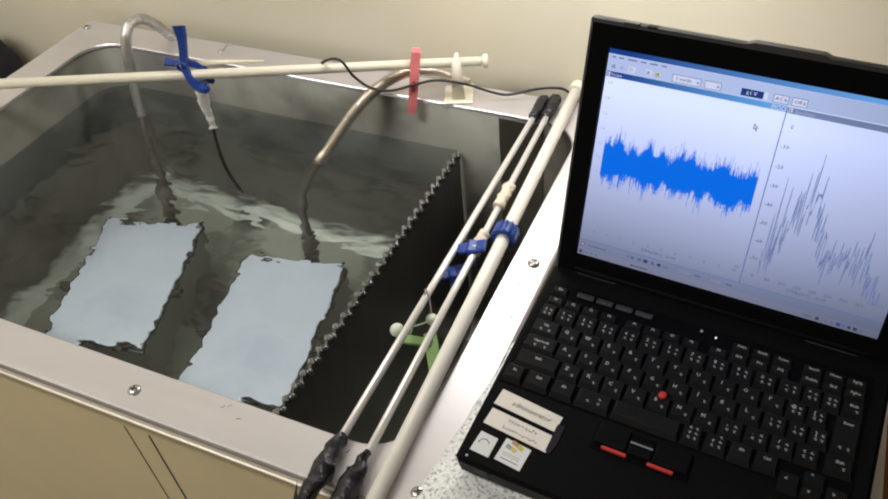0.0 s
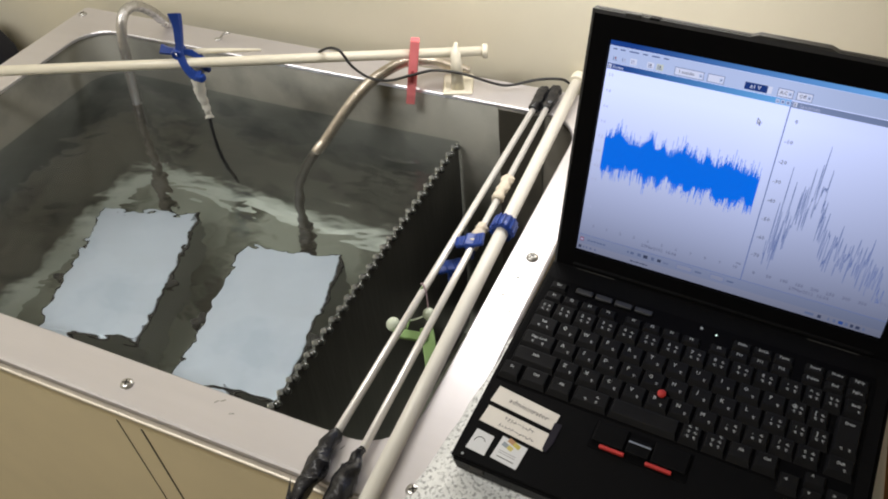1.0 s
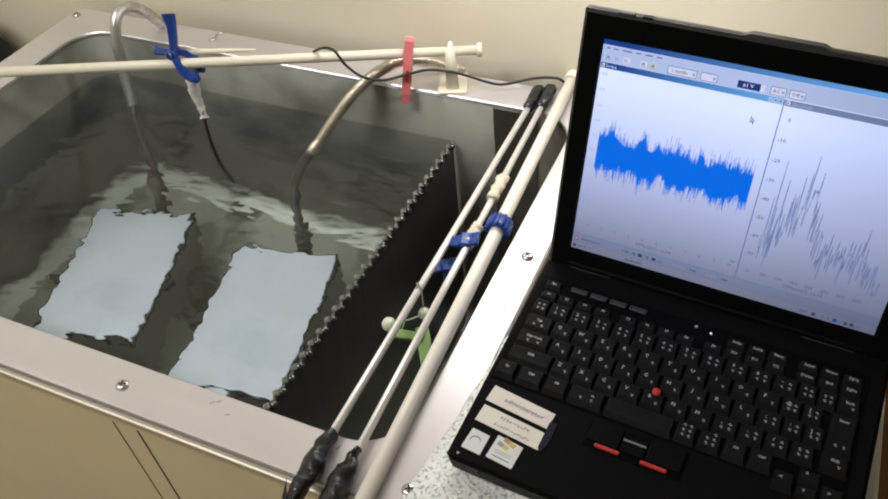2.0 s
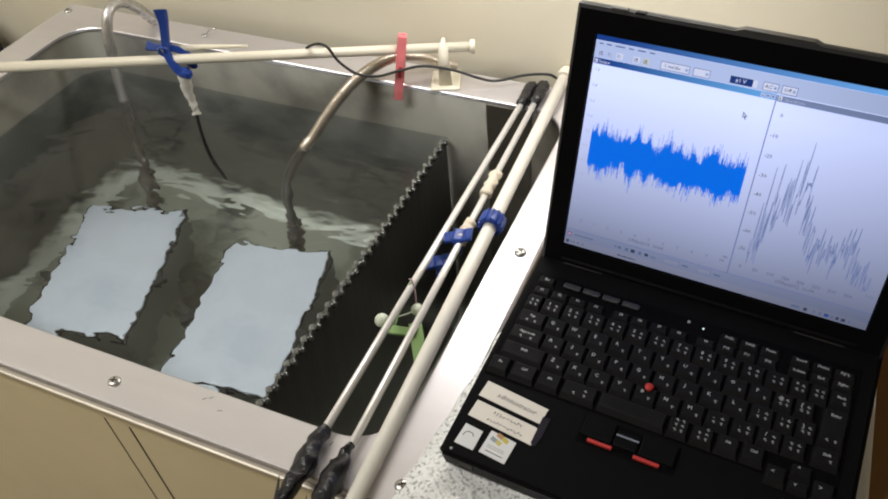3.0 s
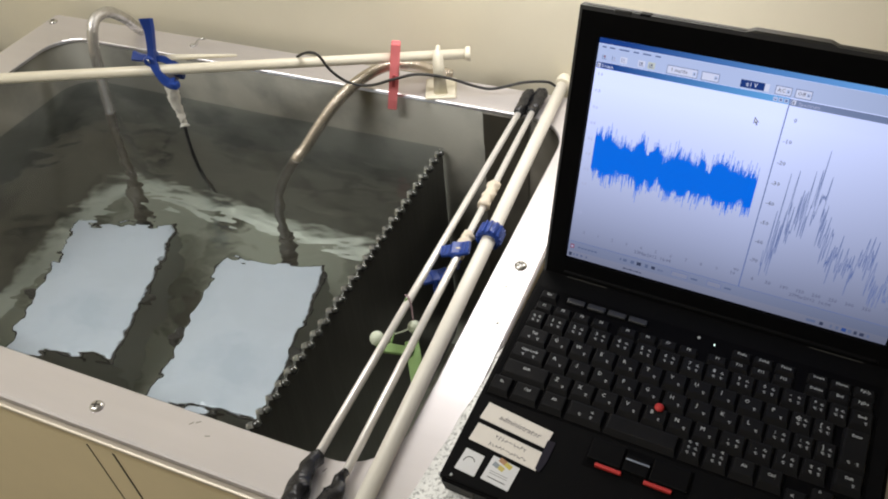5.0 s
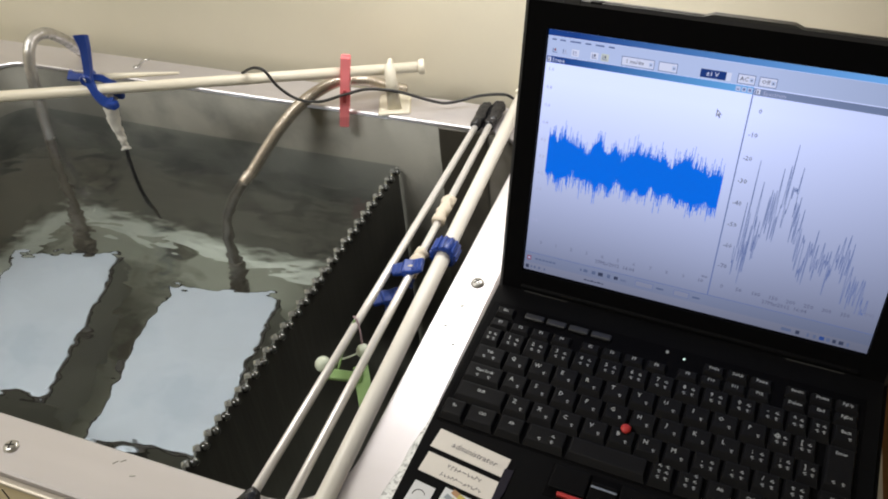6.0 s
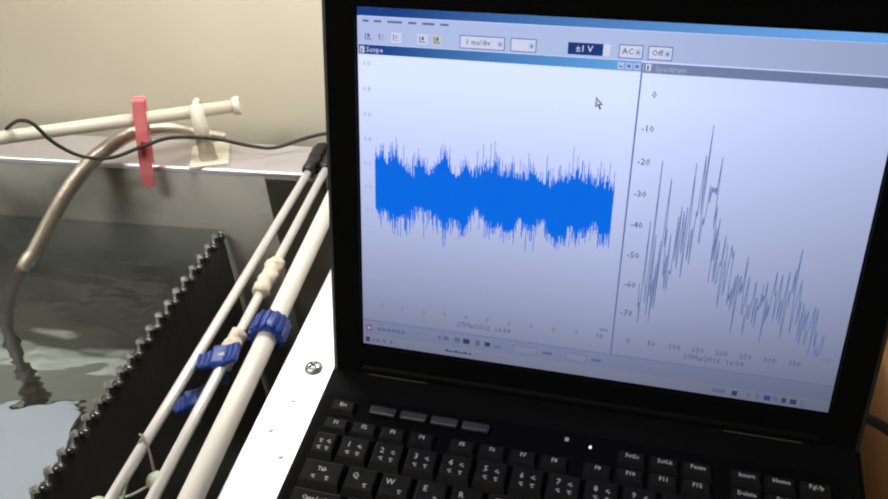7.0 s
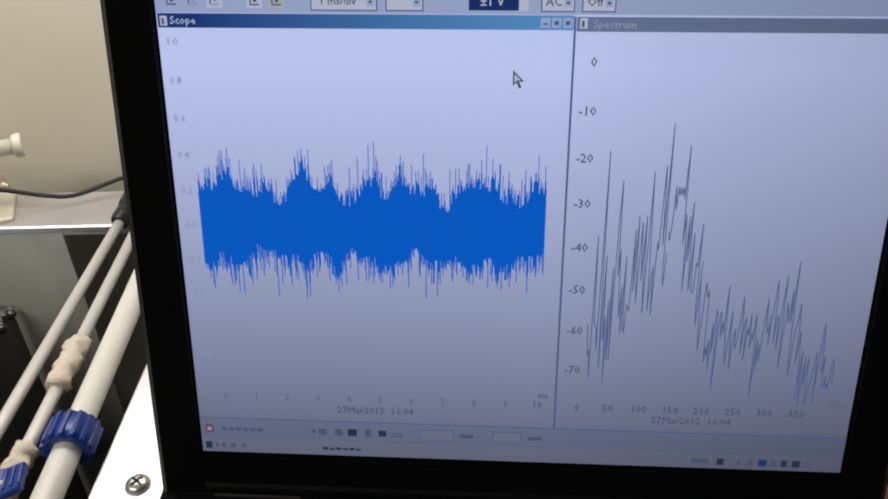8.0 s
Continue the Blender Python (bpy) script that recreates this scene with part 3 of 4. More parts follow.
def ring_clamp():
    t = thing("pipe_clamp", "blue plastic ring clamp gripping the white pipe", "clamp", pose(-0.0395, 0.024, 0.9075, 90, 0, 2.5))
    bm = bmesh.new()
    n = 30
    prof = ((0.0073, -0.008), (0.0112, -0.0095), (0.0126, -0.004), (0.0122, 0.004), (0.0112, 0.0095), (0.0073, 0.008))
    loops = []
    for k in range(n):
        a = radians(-150 + 300 * k / (n - 1))
        w = 1 + 0.06 * math.sin(k * 1.9)
        loops.append([bm.verts.new((r * w * math.sin(a), r * w * math.cos(a), z)) for r, z in prof])
    for a, b in zip(loops, loops[1:]):
        for k in range(len(prof)):
            bm.faces.new((a[k], a[(k + 1) % len(prof)], b[(k + 1) % len(prof)], b[k])).smooth = True
    bm.faces.new(loops[0])
    bm.faces.new(list(reversed(loops[-1])))
    bmesh.ops.recalc_face_normals(bm, faces=bm.faces)
    part("ring", bm, BLUE, t)
    for k in range(9):
        a = radians(-100 + 25 * k)
        part("grip_rib", box(bmesh.new(), -0.0012, 0.0012, 0.0112, 0.0134, -0.0085, 0.0085, 0.0006), BLUE, t, m=pose(0, 0, 0, 0, 0, -math.degrees(a)))


ring_clamp()


def rod_clip(m, label, wing):
    """A clip of two ribbed grips on a bridge, the jaws closed under it."""
    t = thing("rod_clip", label, "clip", m, "blue clips on the rods")
    for sx in (-1, 1):
        grip = box(bmesh.new(), 0.002, 0.002 + wing, -0.0085, 0.0085, -0.0022, 0.0022, 0.0012)
        for v in grip.verts:
            v.co.y *= 1.0 - 18 * max(0.0, v.co.x - 0.010) + 0.1 * sx
        g = part("grip", grip, BLUE, t, m=pose(0, 0, 0.006, 0, -18 if sx > 0 else 14, 0 if sx > 0 else 180))
        for k in range(3):
            part("grip_rib", box(bmesh.new(), 0.006 + 0.0042 * k, 0.0074 + 0.0042 * k, -0.0066, 0.0066, 0.0018, 0.0034, 0.0005), BLUE, g)
    part("bridge", box(bmesh.new(), -0.0055, 0.0055, -0.0095, 0.0095, 0.0025, 0.0098, 0.002), BLUE, t)
    for sy in (-1, 1):
        part("jaw", strap(bmesh.new(), spline([(-0.002, sy * 0.006, 0.006), (0.001, sy * 0.009, -0.001), (0.002, sy * 0.006, -0.010), (0.001, sy * 0.002, -0.015)], 5), lambda q: 0.010 - 0.004 * q, lambda q: 0.0036, (1, 0, 0.2)), BLUE, t)


def green_clip():
    t = thing("toy_clip", "small green plastic clip with pale beads tied under the rods", "clip")
    part("jaw", box(bmesh.new(), -0.0045, 0.0045, -0.017, 0.017, -0.0025, 0.0025, 0.0012), GREEN, t, m=pose(-0.0755, -0.1255, 0.8885, 0, 12, -82))
    part("arm", box(bmesh.new(), -0.0065, 0.0065, -0.021, 0.021, -0.003, 0.003, 0.0014), GREEN, t, m=pose(-0.0545, -0.1290, 0.8830, 14, 0, 32))
    for p, r in (((-0.0955, -0.1205, 0.8905), 0.0070), ((-0.0690, -0.0975, 0.8915), 0.0062)):
        bm = bmesh.new()
        bmesh.ops.create_uvsphere(bm, u_segments=14, v_segments=10, radius=r)
        part("bead", smooth(bm), PALE_BEAD, t, m=pose(*p))
    part("wire", sweep(bmesh.new(), spline([(-0.0835, -0.080, 0.9110), (-0.0795, -0.083, 0.9130), (-0.0745, -0.088, 0.9060), (-0.0700, -0.096, 0.8950)], 6), 0.0009, 6), material("wire_purple", (0.35, 0.25, 0.28), 0.5), t)
    part("loop", sweep(bmesh.new(), spline([(-0.0955, -0.1205, 0.8905), (-0.0890, -0.1130, 0.8900), (-0.0800, -0.1080, 0.8900), (-0.0690, -0.0975, 0.8915)], 6), 0.0009, 6), PALE_BEAD, t)
    part("stem", sweep(bmesh.new(), spline([(-0.0800, -0.0840, 0.9125), (-0.0830, -0.1000, 0.9000), (-0.0810, -0.1220, 0.8895)], 6), 0.001, 6), GREEN, t)
    part("stem", sweep(bmesh.new(), spline([(-0.0690, -0.0990, 0.8910), (-0.0640, -0.1080, 0.8860), (-0.0600, -0.1180, 0.8840)], 6), 0.0016, 6), GREEN, t)


green_clip()
rod_clip(pose(-0.0625, -0.0090, 0.9050, 0, 0, 14) @ Matrix.Scale(0.95, 4), "blue plastic clip gripping the taped steel rod", 0.0135)
rod_clip(pose(-0.0765, -0.0330, 0.8870, 0, 8, 36) @ Matrix.Scale(0.82, 4), "blue plastic clip hanging under the rods", 0.014)

# ---- the cross bar with its bracket, clips and probe ----
BAR_A, BAR_B = Vector((-0.86, -0.006, 0.950)), Vector((-0.158, 0.2755, 0.950))
DIR = (BAR_B - BAR_A).normalized()
bar = thing("cross_bar", "cream plastic bar lying slantwise above the tank", "bar")
part("tube", sweep(bmesh.new(), [BAR_A, BAR_B - DIR * 0.006], lambda s: 0.0068 - 0.0008 * s, 18), CREAM, bar)
part("end_cap", sweep(bmesh.new(), [BAR_B - DIR * 0.006, BAR_B - DIR * 0.004, BAR_B, BAR_B + DIR * 0.001], lambda s: 0.0088 if 0.2 < s < 0.9 else 0.0078, 18), CREAM, bar)
sp = -0.47
stub = BAR_A + DIR * ((sp - BAR_A.x) / DIR.x)
part("splint", sweep(bmesh.new(), [stub + Vector((-0.045, -0.006, 0.010)), stub + Vector((0.0, 0.013, 0.009)), stub + Vector((0.042, 0.033, 0.006))], lambda s: 0.0046 - 0.003 * s, 10), CREAM, bar, "tapered cream end of a second rod")
# a plain post under the far end, beyond the left rim
part("support", box(bmesh.new(), -0.85, -0.836, -0.008, 0.008, 0.9, 0.9435, 0.002), CREAM, bar)


def bracket():
    t = thing("bar_bracket", "cream plastic bracket on a square foot holding the bar", "bracket", pose(-0.1935, 0.262, 0.9, 0, 0, 21))
    part("foot", box(bmesh.new(), -0.019, 0.019, -0.020, 0.026, 0, 0.003, 0.0025), CREAM, t)
    bm = bmesh.new()
    box(bm, -0.0085, 0.0085, -0.0125, -0.0078, 0.0, 0.0615)
    for v in bm.verts:
        if v.co.z > 0.02:
            v.co.x *= 0.66
    bmesh.ops.bevel(bm, geom=list(bm.edges), offset=0.0018, segments=3, affect="EDGES")
    part("post", smooth(bm), CREAM, t)
    bm = box(bmesh.new(), -0.0030, 0.0030, -0.0078, 0.020, 0.002, 0.043)
    for v in bm.verts:
        if v.co.z > 0.02 and v.co.y > 0:
            v.co.y = -0.0035
    part("gusset", bm, CREAM, t)
    part("prong", sweep(bmesh.new(), spline([(0, -0.0090, 0.0585), (0, -0.001, 0.0592), (0, 0.0075, 0.0560), (0, 0.0090, 0.050)], 5), 0.0030, 10), CREAM, t)


bracket()


def peg():
    at = BAR_A + DIR * ((-0.241 - BAR_A.x) / DIR.x)
    t = thing("clothes_peg", "pink plastic clothes peg clipped on the bar", "peg", Matrix.Translation(at) @ pose(0, -0.001, 0, 0, 9, 22))
    for s in (-1, 1):
        bm = bmesh.new()
        box(bm, -0.0056, 0.0056, -0.0022, 0.0022, -0.068, 0.021)
        bmesh.ops.subdivide_edges(bm, edges=[e for e in bm.edges if abs(e.verts[0].co.z - e.verts[1].co.z) > 0.05], cuts=5, use_grid_fill=True)
        for v in bm.verts:
            v.co.y += s * (0.0052 + 0.0026 * math.sin((v.co.z + 0.056) * 55) + (0.0035 if v.co.z < -0.04 else 0))
        bmesh.ops.bevel(bm, geom=[e for e in bm.edges if e.calc_face_angle(0) > 0.8], offset=0.001, segments=2, affect="EDGES")
        leg = part("leg", bm, PINK, t)
        # the slot's inner shade, put in as a darker pink block
        part("slot", box(bmesh.new(), -0.0018, 0.0018, s * 0.0078 - 0.0028, s * 0.0078 + 0.0028, -0.034, -0.018), PINK_DARK, leg)
    part("spring", sweep(bmesh.new(), [(0.0062 * math.cos(a * 0.7), 0.0062 * math.sin(a * 0.7), -0.022 + 0.0006 * a) for a in range(19)], 0.0008, 6), SCREW, t)


peg()


def spring_clamp():
    at = Vector((-0.5110, 0.1400, 0.9500))
    t = thing("spring_clamp", "blue plastic spring clamp hung on the bar", "clamp", Matrix.Translation(at))
    n = (0.35, -0.75, 0.55)
    part("long_arm", strap(bmesh.new(), spline([(-0.001, 0.002, 0.064), (-0.001, 0.001, 0.048), (-0.003, -0.003, 0.026), (-0.003, -0.008, 0.012), (0.005, -0.011, -0.004), (0.013, -0.010, -0.013), (0.021, -0.007, -0.014)], 6), lambda q: 0.0145 - 0.0045 * math.sin(q * 3.14) + 0.002 * max(0, 1 - q * 5), lambda q: 0.0105 - 0.002 * q, n), BLUE, t)
    part("short_arm", strap(bmesh.new(), spline([(-0.037, -0.002, 0.012), (-0.025, -0.004, 0.0125), (-0.010, -0.004, 0.014), (0.004, 0.004, 0.010), (0.013, 0.009, 0.000), (0.019, 0.009, -0.009)], 6), lambda q: 0.0130 - 0.0045 * math.sin(q * 3.14), lambda q: 0.0095 - 0.002 * q, n), BLUE, t)
    part("pivot", lathe(bmesh.new(), ((0.0062, -0.010), (0.0072, -0.008), (0.0072, 0.008), (0.0058, 0.010)), 14, pose(-0.007, -0.004, 0.014, 90, 0, 20)), BLUE, t)
    part("spring", sweep(bmesh.new(), [(-0.007 + 0.0048 * math.cos(a * 0.7), -0.014 + 0.0004 * a, 0.014 + 0.0048 * math.sin(a * 0.7)) for a in range(22)], 0.0008, 6), SCREW, t)
    part("jaw_pad", box(bmesh.new(), 0.012, 0.026, -0.014, -0.004, -0.020, -0.011, 0.002), BLUE, t)
    part("jaw_pad", box(bmesh.new(), 0.010, 0.023, 0.005, 0.012, -0.017, -0.008, 0.002), BLUE, t)


spring_clamp()

probe = thing("sensor_probe", "sensor cable bound in white tape dipping into the water", "probe")
part("taped_sleeve", crumple(sweep(bmesh.new(), spline([(-0.500, 0.140, 0.938), (-0.5065, 0.140, 0.922), (-0.5075, 0.140, 0.900), (-0.505, 0.140, 0.876), (-0.5045, 0.139, 0.866)], 8), lambda s: 0.0070 + 0.0010 * math.sin(s * 7) - 0.0052 * max(0, s - 0.45), 12), 0.0026, 190), WHITE_TAPE, probe, "crinkled white tape sleeve")
part("lead", sweep(bmesh.new(), spline([(-0.505, 0.140, 0.872), (-0.5065, 0.139, 0.850), (-0.505, 0.137, 0.825), (-0.493, 0.128, 0.79), (-0.470, 0.118, 0.738)], 6), 0.0023, 8), CABLE, probe)

wire = thing("signal_cable", "thin black cable hanging from the bar to the laptop", "cable")
part("cable", sweep(bmesh.new(), spline([(-0.3531, 0.2016, 0.9559), (-0.3422, 0.1995, 0.9629), (-0.3294, 0.196, 0.9686), (-0.318, 0.1963, 0.9656), (-0.3077, 0.2004, 0.9449), (-0.2899, 0.2075, 0.9275), (-0.267, 0.2167, 0.9221), (-0.2396, 0.2277, 0.9288), (-0.2126, 0.2385, 0.9339), (-0.18, 0.2516, 0.9271), (-0.1475, 0.2646, 0.9129), (-0.1277, 0.2726, 0.9085), (-0.0947, 0.2858, 0.915), (-0.0685, 0.2963, 0.9143), (-0.0486, 0.3043, 0.9058), (0.02, 0.30, 0.93)], 8), 0.0017, 8), CABLE, wire)

hook = thing("wire_hook", "small bent wire hook standing on the back rim", "hook", pose(-0.566, 0.272, 0.9) @ Matrix.Scale(0.75, 4))
part("wire", sweep(bmesh.new(), spline([(-0.012, -0.004, 0.002), (-0.004, -0.003, 0.003), (0.002, 0, 0.010), (0.008, 0.002, 0.013), (0.016, 0.004, 0.014)], 6), 0.0021, 8), SCREW, hook)
part("base", lathe(bmesh.new(), ((0.006, 0), (0.0055, 0.002), (0.002, 0.004)), 12, pose(-0.010, -0.004, 0)), SCREW, hook)


# ---- the laptop ----
laptop = thing("laptop", "open black laptop computer with a scope program on its lit screen", "laptop", LAPTOP)
BX0, BX1, BY0, BY1 = -0.0185, 0.2645, -0.2105, 0.020


def laptop_base():
    bm = bmesh.new()
    box(bm, BX0, BX1, BY0, BY1, -0.026, 0.0)
    for v in bm.verts:
        if v.co.z < -0.01:
            v.co.y += 0.004 if v.co.y < 0 else 0
    bmesh.ops.bevel(bm, geom=list(bm.edges), offset=0.003, segments=3, affect="EDGES")
    part("base", bm, LAP, laptop, "matt black laptop base")
    bed = box(bmesh.new(), -0.0145, 0.2520, -0.1340, -0.0215, 0.0, 0.0006, 0.0002)
    part("key_bed", bed, LID, laptop)
    # raised rim between the keys and the hinge
    part("hinge_cover", box(bmesh.new(), 0.0, 0.246, -0.004, 0.012, -0.001, 0.0045, 0.002), LAP, laptop)
    for x in (0.012, 0.205):
        part("hinge", sweep(bmesh.new(), [(x, 0.004, 0.0035), (x + 0.034, 0.004, 0.0035)], 0.0052, 14), KEYGREY, laptop, "dark grey hinge barrel")


laptop_base()
U = 0.0183
KX = -0.0105


def keycap(w, d, h=0.0042):
    """A keycap: a tapered block with a dished top, its front face sloping most."""
    bm = bmesh.new()
    lo = [(0.0004, 0.0004), (w - 0.0004, 0.0004), (w - 0.0004, d - 0.0004), (0.0004, d - 0.0004)]
    s, f, b = 0.0017, min(0.0042, d * 0.28), 0.0009
    hi = [(s, f), (w - s, f), (w - s, d - b), (s, d - b)]
    v0 = [bm.verts.new((x, y, 0.0006)) for x, y in lo]
    v1 = [bm.verts.new((x, y, h * 0.93)) for x, y in hi]
    g = 0.0009
    v2 = [bm.verts.new((x + (g if i in (0, 3) else -g), y + (g if i < 2 else -g), h)) for i, (x, y) in enumerate(hi)]
    c = bm.verts.new((w / 2, (f + d - b) / 2, h - 0.0002))
    for i in range(4):
        j = (i + 1) % 4
        bm.faces.new((v0[i], v0[j], v1[j], v1[i]))
        bm.faces.new((v1[i], v1[j], v2[j], v2[i]))
        bm.faces.new((v2[i], v2[j], c))
    return bm


CAPS = {}
GLYPHS = {}


def glyph(body, size):
    if (body, size) not in GLYPHS:
        me = text_mesh(body, size, "CENTER", thick=0.00008)
        me.materials.append(LEGEND)
        GLYPHS[body, size] = me
    return GLYPHS[body, size]


DASH = box(bmesh.new(), -0.0011, 0.0011, 0.00030, 0.00070, 0, 0.0001)
box(DASH, -0.0004, 0.0000, -0.0012, 0.0010, 0.00001, 0.00011)
box(DASH, -0.0002, 0.0009, -0.0011, -0.0007, 0, 0.0001)
DASH_ME = bpy.data.meshes.new("mark")
DASH.to_mesh(DASH_ME)
DASH.free()
DASH_ME.materials.append(LEGEND)


def key(x, y, w, d, legend="", marks=0, h=0.0042):
    k = (round(w, 5), round(d, 5), h)
    if k not in CAPS:
        ob = part("key", keycap(w, d, h), KEY, laptop, m=pose(x, y, 0))
        CAPS[k] = ob.data
    else:
        ob = share("key", CAPS[k], laptop, pose(x, y, 0))
    f = min(0.0042, d * 0.28)
    if legend:
        small = len(legend) > 1
        share("legend", glyph(legend, 0.0032 if small else 0.0044), ob, pose(w * 0.5 if small else w * 0.34, d - (0.0034 if d < 0.014 else 0.0056), h + 0.00012))
    for i in range(marks):
        share("mark", DASH_ME, ob, pose(w * (0.66 if i % 2 == 0 else 0.36), f + 0.0026 + 0.0042 * (i // 2), h - 0.00010, 0, 0, 20 * (i % 3)))


def row(y, d, items, x=KX):
    for w, legend, marks in items:
        if w > 0:
            key(x, y, w * U, d, legend, marks)
        x += abs(w) * U


letters = lambda s, marks=1: [(1, c, marks) for c in s]
R0, RD = -0.1330, 0.0169
# the bottom row: (left, right, legend, marks)
for x0, x1, legend, marks in ((-0.0140, 0.0035, "Fn", 0), (0.0045, 0.0262, "Ctrl", 0), (0.0272, 0.0468, "Alt", 0), (0.0478, 0.0765, "", 3), (0.0775, 0.1305, "", 0), (0.1315, 0.1475, "", 6), (0.1485, 0.1658, "", 5), (0.1666, 0.1840, "Alt", 0), (0.1848, 0.2022, "Ctrl", 0)):
    key(x0, R0, x1 - x0, RD, legend, marks)
row(R0 + RD, RD, [(2.03, "Shift", 0)] + letters("ZXCVBNM") + [(1.02, ",", 3), (1.02, ".", 3), (0.98, "/", 3), (0.95, "", 4)])
row(R0 + 2 * RD, RD, [(1.57, "Caps Lock", 2)] + letters("ASDFGHJKL") + [(1, ";", 3), (0.81, ":", 3), (0.80, "]", 3)])
row(R0 + 3 * RD, RD, [(1.32, "Tab", 2)] + letters("QWERTYUIOP") + [(0.83, "@", 3), (0.82, "[", 3)])
row(R0 + 4 * RD, RD, [(0.8, "", 4)] + letters("1234567890", 3) + [(1, "-", 3), (0.77, "^", 3), (0.76, "", 4), (0.90, "Back", 1)])
key(0.2303, R0 + RD, 0.0198, RD, "Shift", 1)
key(0.2312, R0 + 2 * RD, 0.0189, 2 * RD, "Enter", 2)
FY = R0 + 5 * RD + 0.0004
for i in range(12):
    key(-0.0092 + i * 0.016 + (i // 4) * 0.0058, FY, 0.0153, 0.0098, "F%d" % (i + 1), 0, 0.0032)
for i, name in enumerate(("Delete", "End", "PgDn")):
    key(0.2013 + i * 0.016, FY, 0.0153, 0.0098, name, 0, 0.0032)
for i, name in enumerate(("Insert", "Home", "PgUp")):
    key(0.2013 + i * 0.016, FY + 0.0104, 0.0153, 0.0096, name, 0, 0.0032)
for i, name in enumerate(("PrtSc", "ScrLk", "Pause")):
    key(0.1464 + i * 0.016, FY + 0.0104, 0.0153, 0.0096, name, 0, 0.0032)
key(-0.0092, FY + 0.0120, 0.0153, 0.0098, "Esc", 0, 0.0032)
for x, y, d, s in ((0.2035, -0.1420, 0.0165, "<"), (0.2196, -0.1312, 0.0125, "^"), (0.2196, -0.1420, 0.0104, "v"), (0.2357, -0.1420, 0.0165, ">")):
    key(x, y, 0.0152, d, s, 0, 0.0036)
for i in range(4):
    part("shortcut_button", box(bmesh.new(), 0.0135 + i * 0.0172, 0.0285 + i * 0.0172, -0.0318, -0.0262, 0.0006, 0.0030, 0.0012), KEYGREY, laptop, "grey shortcut button")
part("power_light", lathe(bmesh.new(), ((0.0008, 0), (0.0007, 0.0008), (0.0002, 0.001)), 10), LED, laptop, m=pose(0.1328, -0.0288, 0.0006))
part("status_mark", box(bmesh.new(), 0.1194, 0.1214, -0.0274, -0.0252, 0.0006, 0.0009), LEGEND, laptop)
part("pointing_stick", lathe(bmesh.new(), ((0.0026, 0.0), (0.0026, 0.0042), (0.0034, 0.0048), (0.0034, 0.0060), (0.0026, 0.0069), (0.0008, 0.0072)), 16), RED, laptop, "red rubber pointing stick", pose(0.1100, -0.1002, 0))


def pointer_buttons():
    part("button_well", box(bmesh.new(), 0.0725, 0.1465, -0.1615, -0.1375, 0.0, 0.0005, 0.0002), LID, laptop)
    for x0, x1, bar0, bar1 in ((0.0740, 0.0985, 0.0812, 0.1003), (0.1185, 0.1450, 0.1160, 0.1357)):
        b = part("pointer_button", box(bmesh.new(), x0, x1, -0.1560, -0.1385, 0.0003, 0.0030, 0.0012), LAP, laptop)
        part("red_bar", box(bmesh.new(), bar0, bar1, -0.1602, -0.1574, 0.0003, 0.0034, 0.0008), RED, b, "red stripe")
    m = part("middle_button", box(bmesh.new(), 0.0995, 0.1175, -0.1560, -0.1430, 0.0003, 0.0034, 0.0012), LAP, laptop)
    part("blue_bar", box(bmesh.new(), 0.1000, 0.1170, -0.1476, -0.1462, 0.0030, 0.0038, 0.0003), material("bar_blue", (0.22, 0.25, 0.31), 0.4), m)


pointer_buttons()


def flat(name, corners, z, mat, label=""):
    bm = bmesh.new()
    lo, hi = [bm.verts.new((x, y, z)) for x, y in corners], [bm.verts.new((x, y, z + 0.0003)) for x, y in corners]
    bm.faces.new(hi)
    for i in range(len(corners)):
        j = (i + 1) % len(corners)
        bm.faces.new((lo[i], lo[j], hi[j], hi[i]))
    bmesh.ops.recalc_face_normals(bm, faces=bm.faces)
    return part(name, bm, mat, laptop, label)


a = flat("paper_label", ((-0.0078, -0.1402), (0.0455, -0.1458), (0.0440, -0.1600), (-0.0095, -0.1550)), 0.0002, PAPER, "white paper label with handwriting")
me = text_mesh("administrator", 0.0062, "CENTER", 0.25)
me.materials.append(INK)
share("writing", me, a, pose(0.021, -0.1508, 0.0007, 0, 0, -6))
b = flat("paper_label", ((-0.0085, -0.1590), (0.0460, -0.1640), (0.0445, -0.1790), (-0.0100, -0.1740)), 0.0002, PAPER, "white paper label with two written lines")
pen = random.Random(5)
for line, (x0, y0, words) in enumerate(((0.0085, -0.1648, (4, 0, 4)), (0.0060, -0.1716, (5, 0, 5)))):
    x = x0
    for count in words:
        for k in range(count):
            h = pen.uniform(0.0008, 0.0017)
            part("written_stroke", box(bmesh.new(), -0.00022, 0.00022, -h, h, 0, 0.0001), INK, b, m=pose(x, y0 - 0.096 * (x - x0) + pen.uniform(-0.0003, 0.0003), 0.0006, 0, 0, pen.uniform(-50, 30)))
            part("written_stroke", box(bmesh.new(), -0.0008, 0.0008, -0.00020, 0.00020, 0, 0.0001), INK, b, m=pose(x + 0.0008, y0 - 0.096 * (x - x0) + pen.uniform(-0.0008, 0.0006), 0.0006, 0, 0, pen.uniform(-40, 30)))
            x += 0.0026
        if not count:
            part("written_stroke", box(bmesh.new(), -0.0016, 0.0016, -0.00022, 0.00022, 0, 0.0001), INK, b, m=pose(x + 0.0014, y0 - 0.096 * (x - x0), 0.0006, 0, 0, -8))
            x += 0.0044
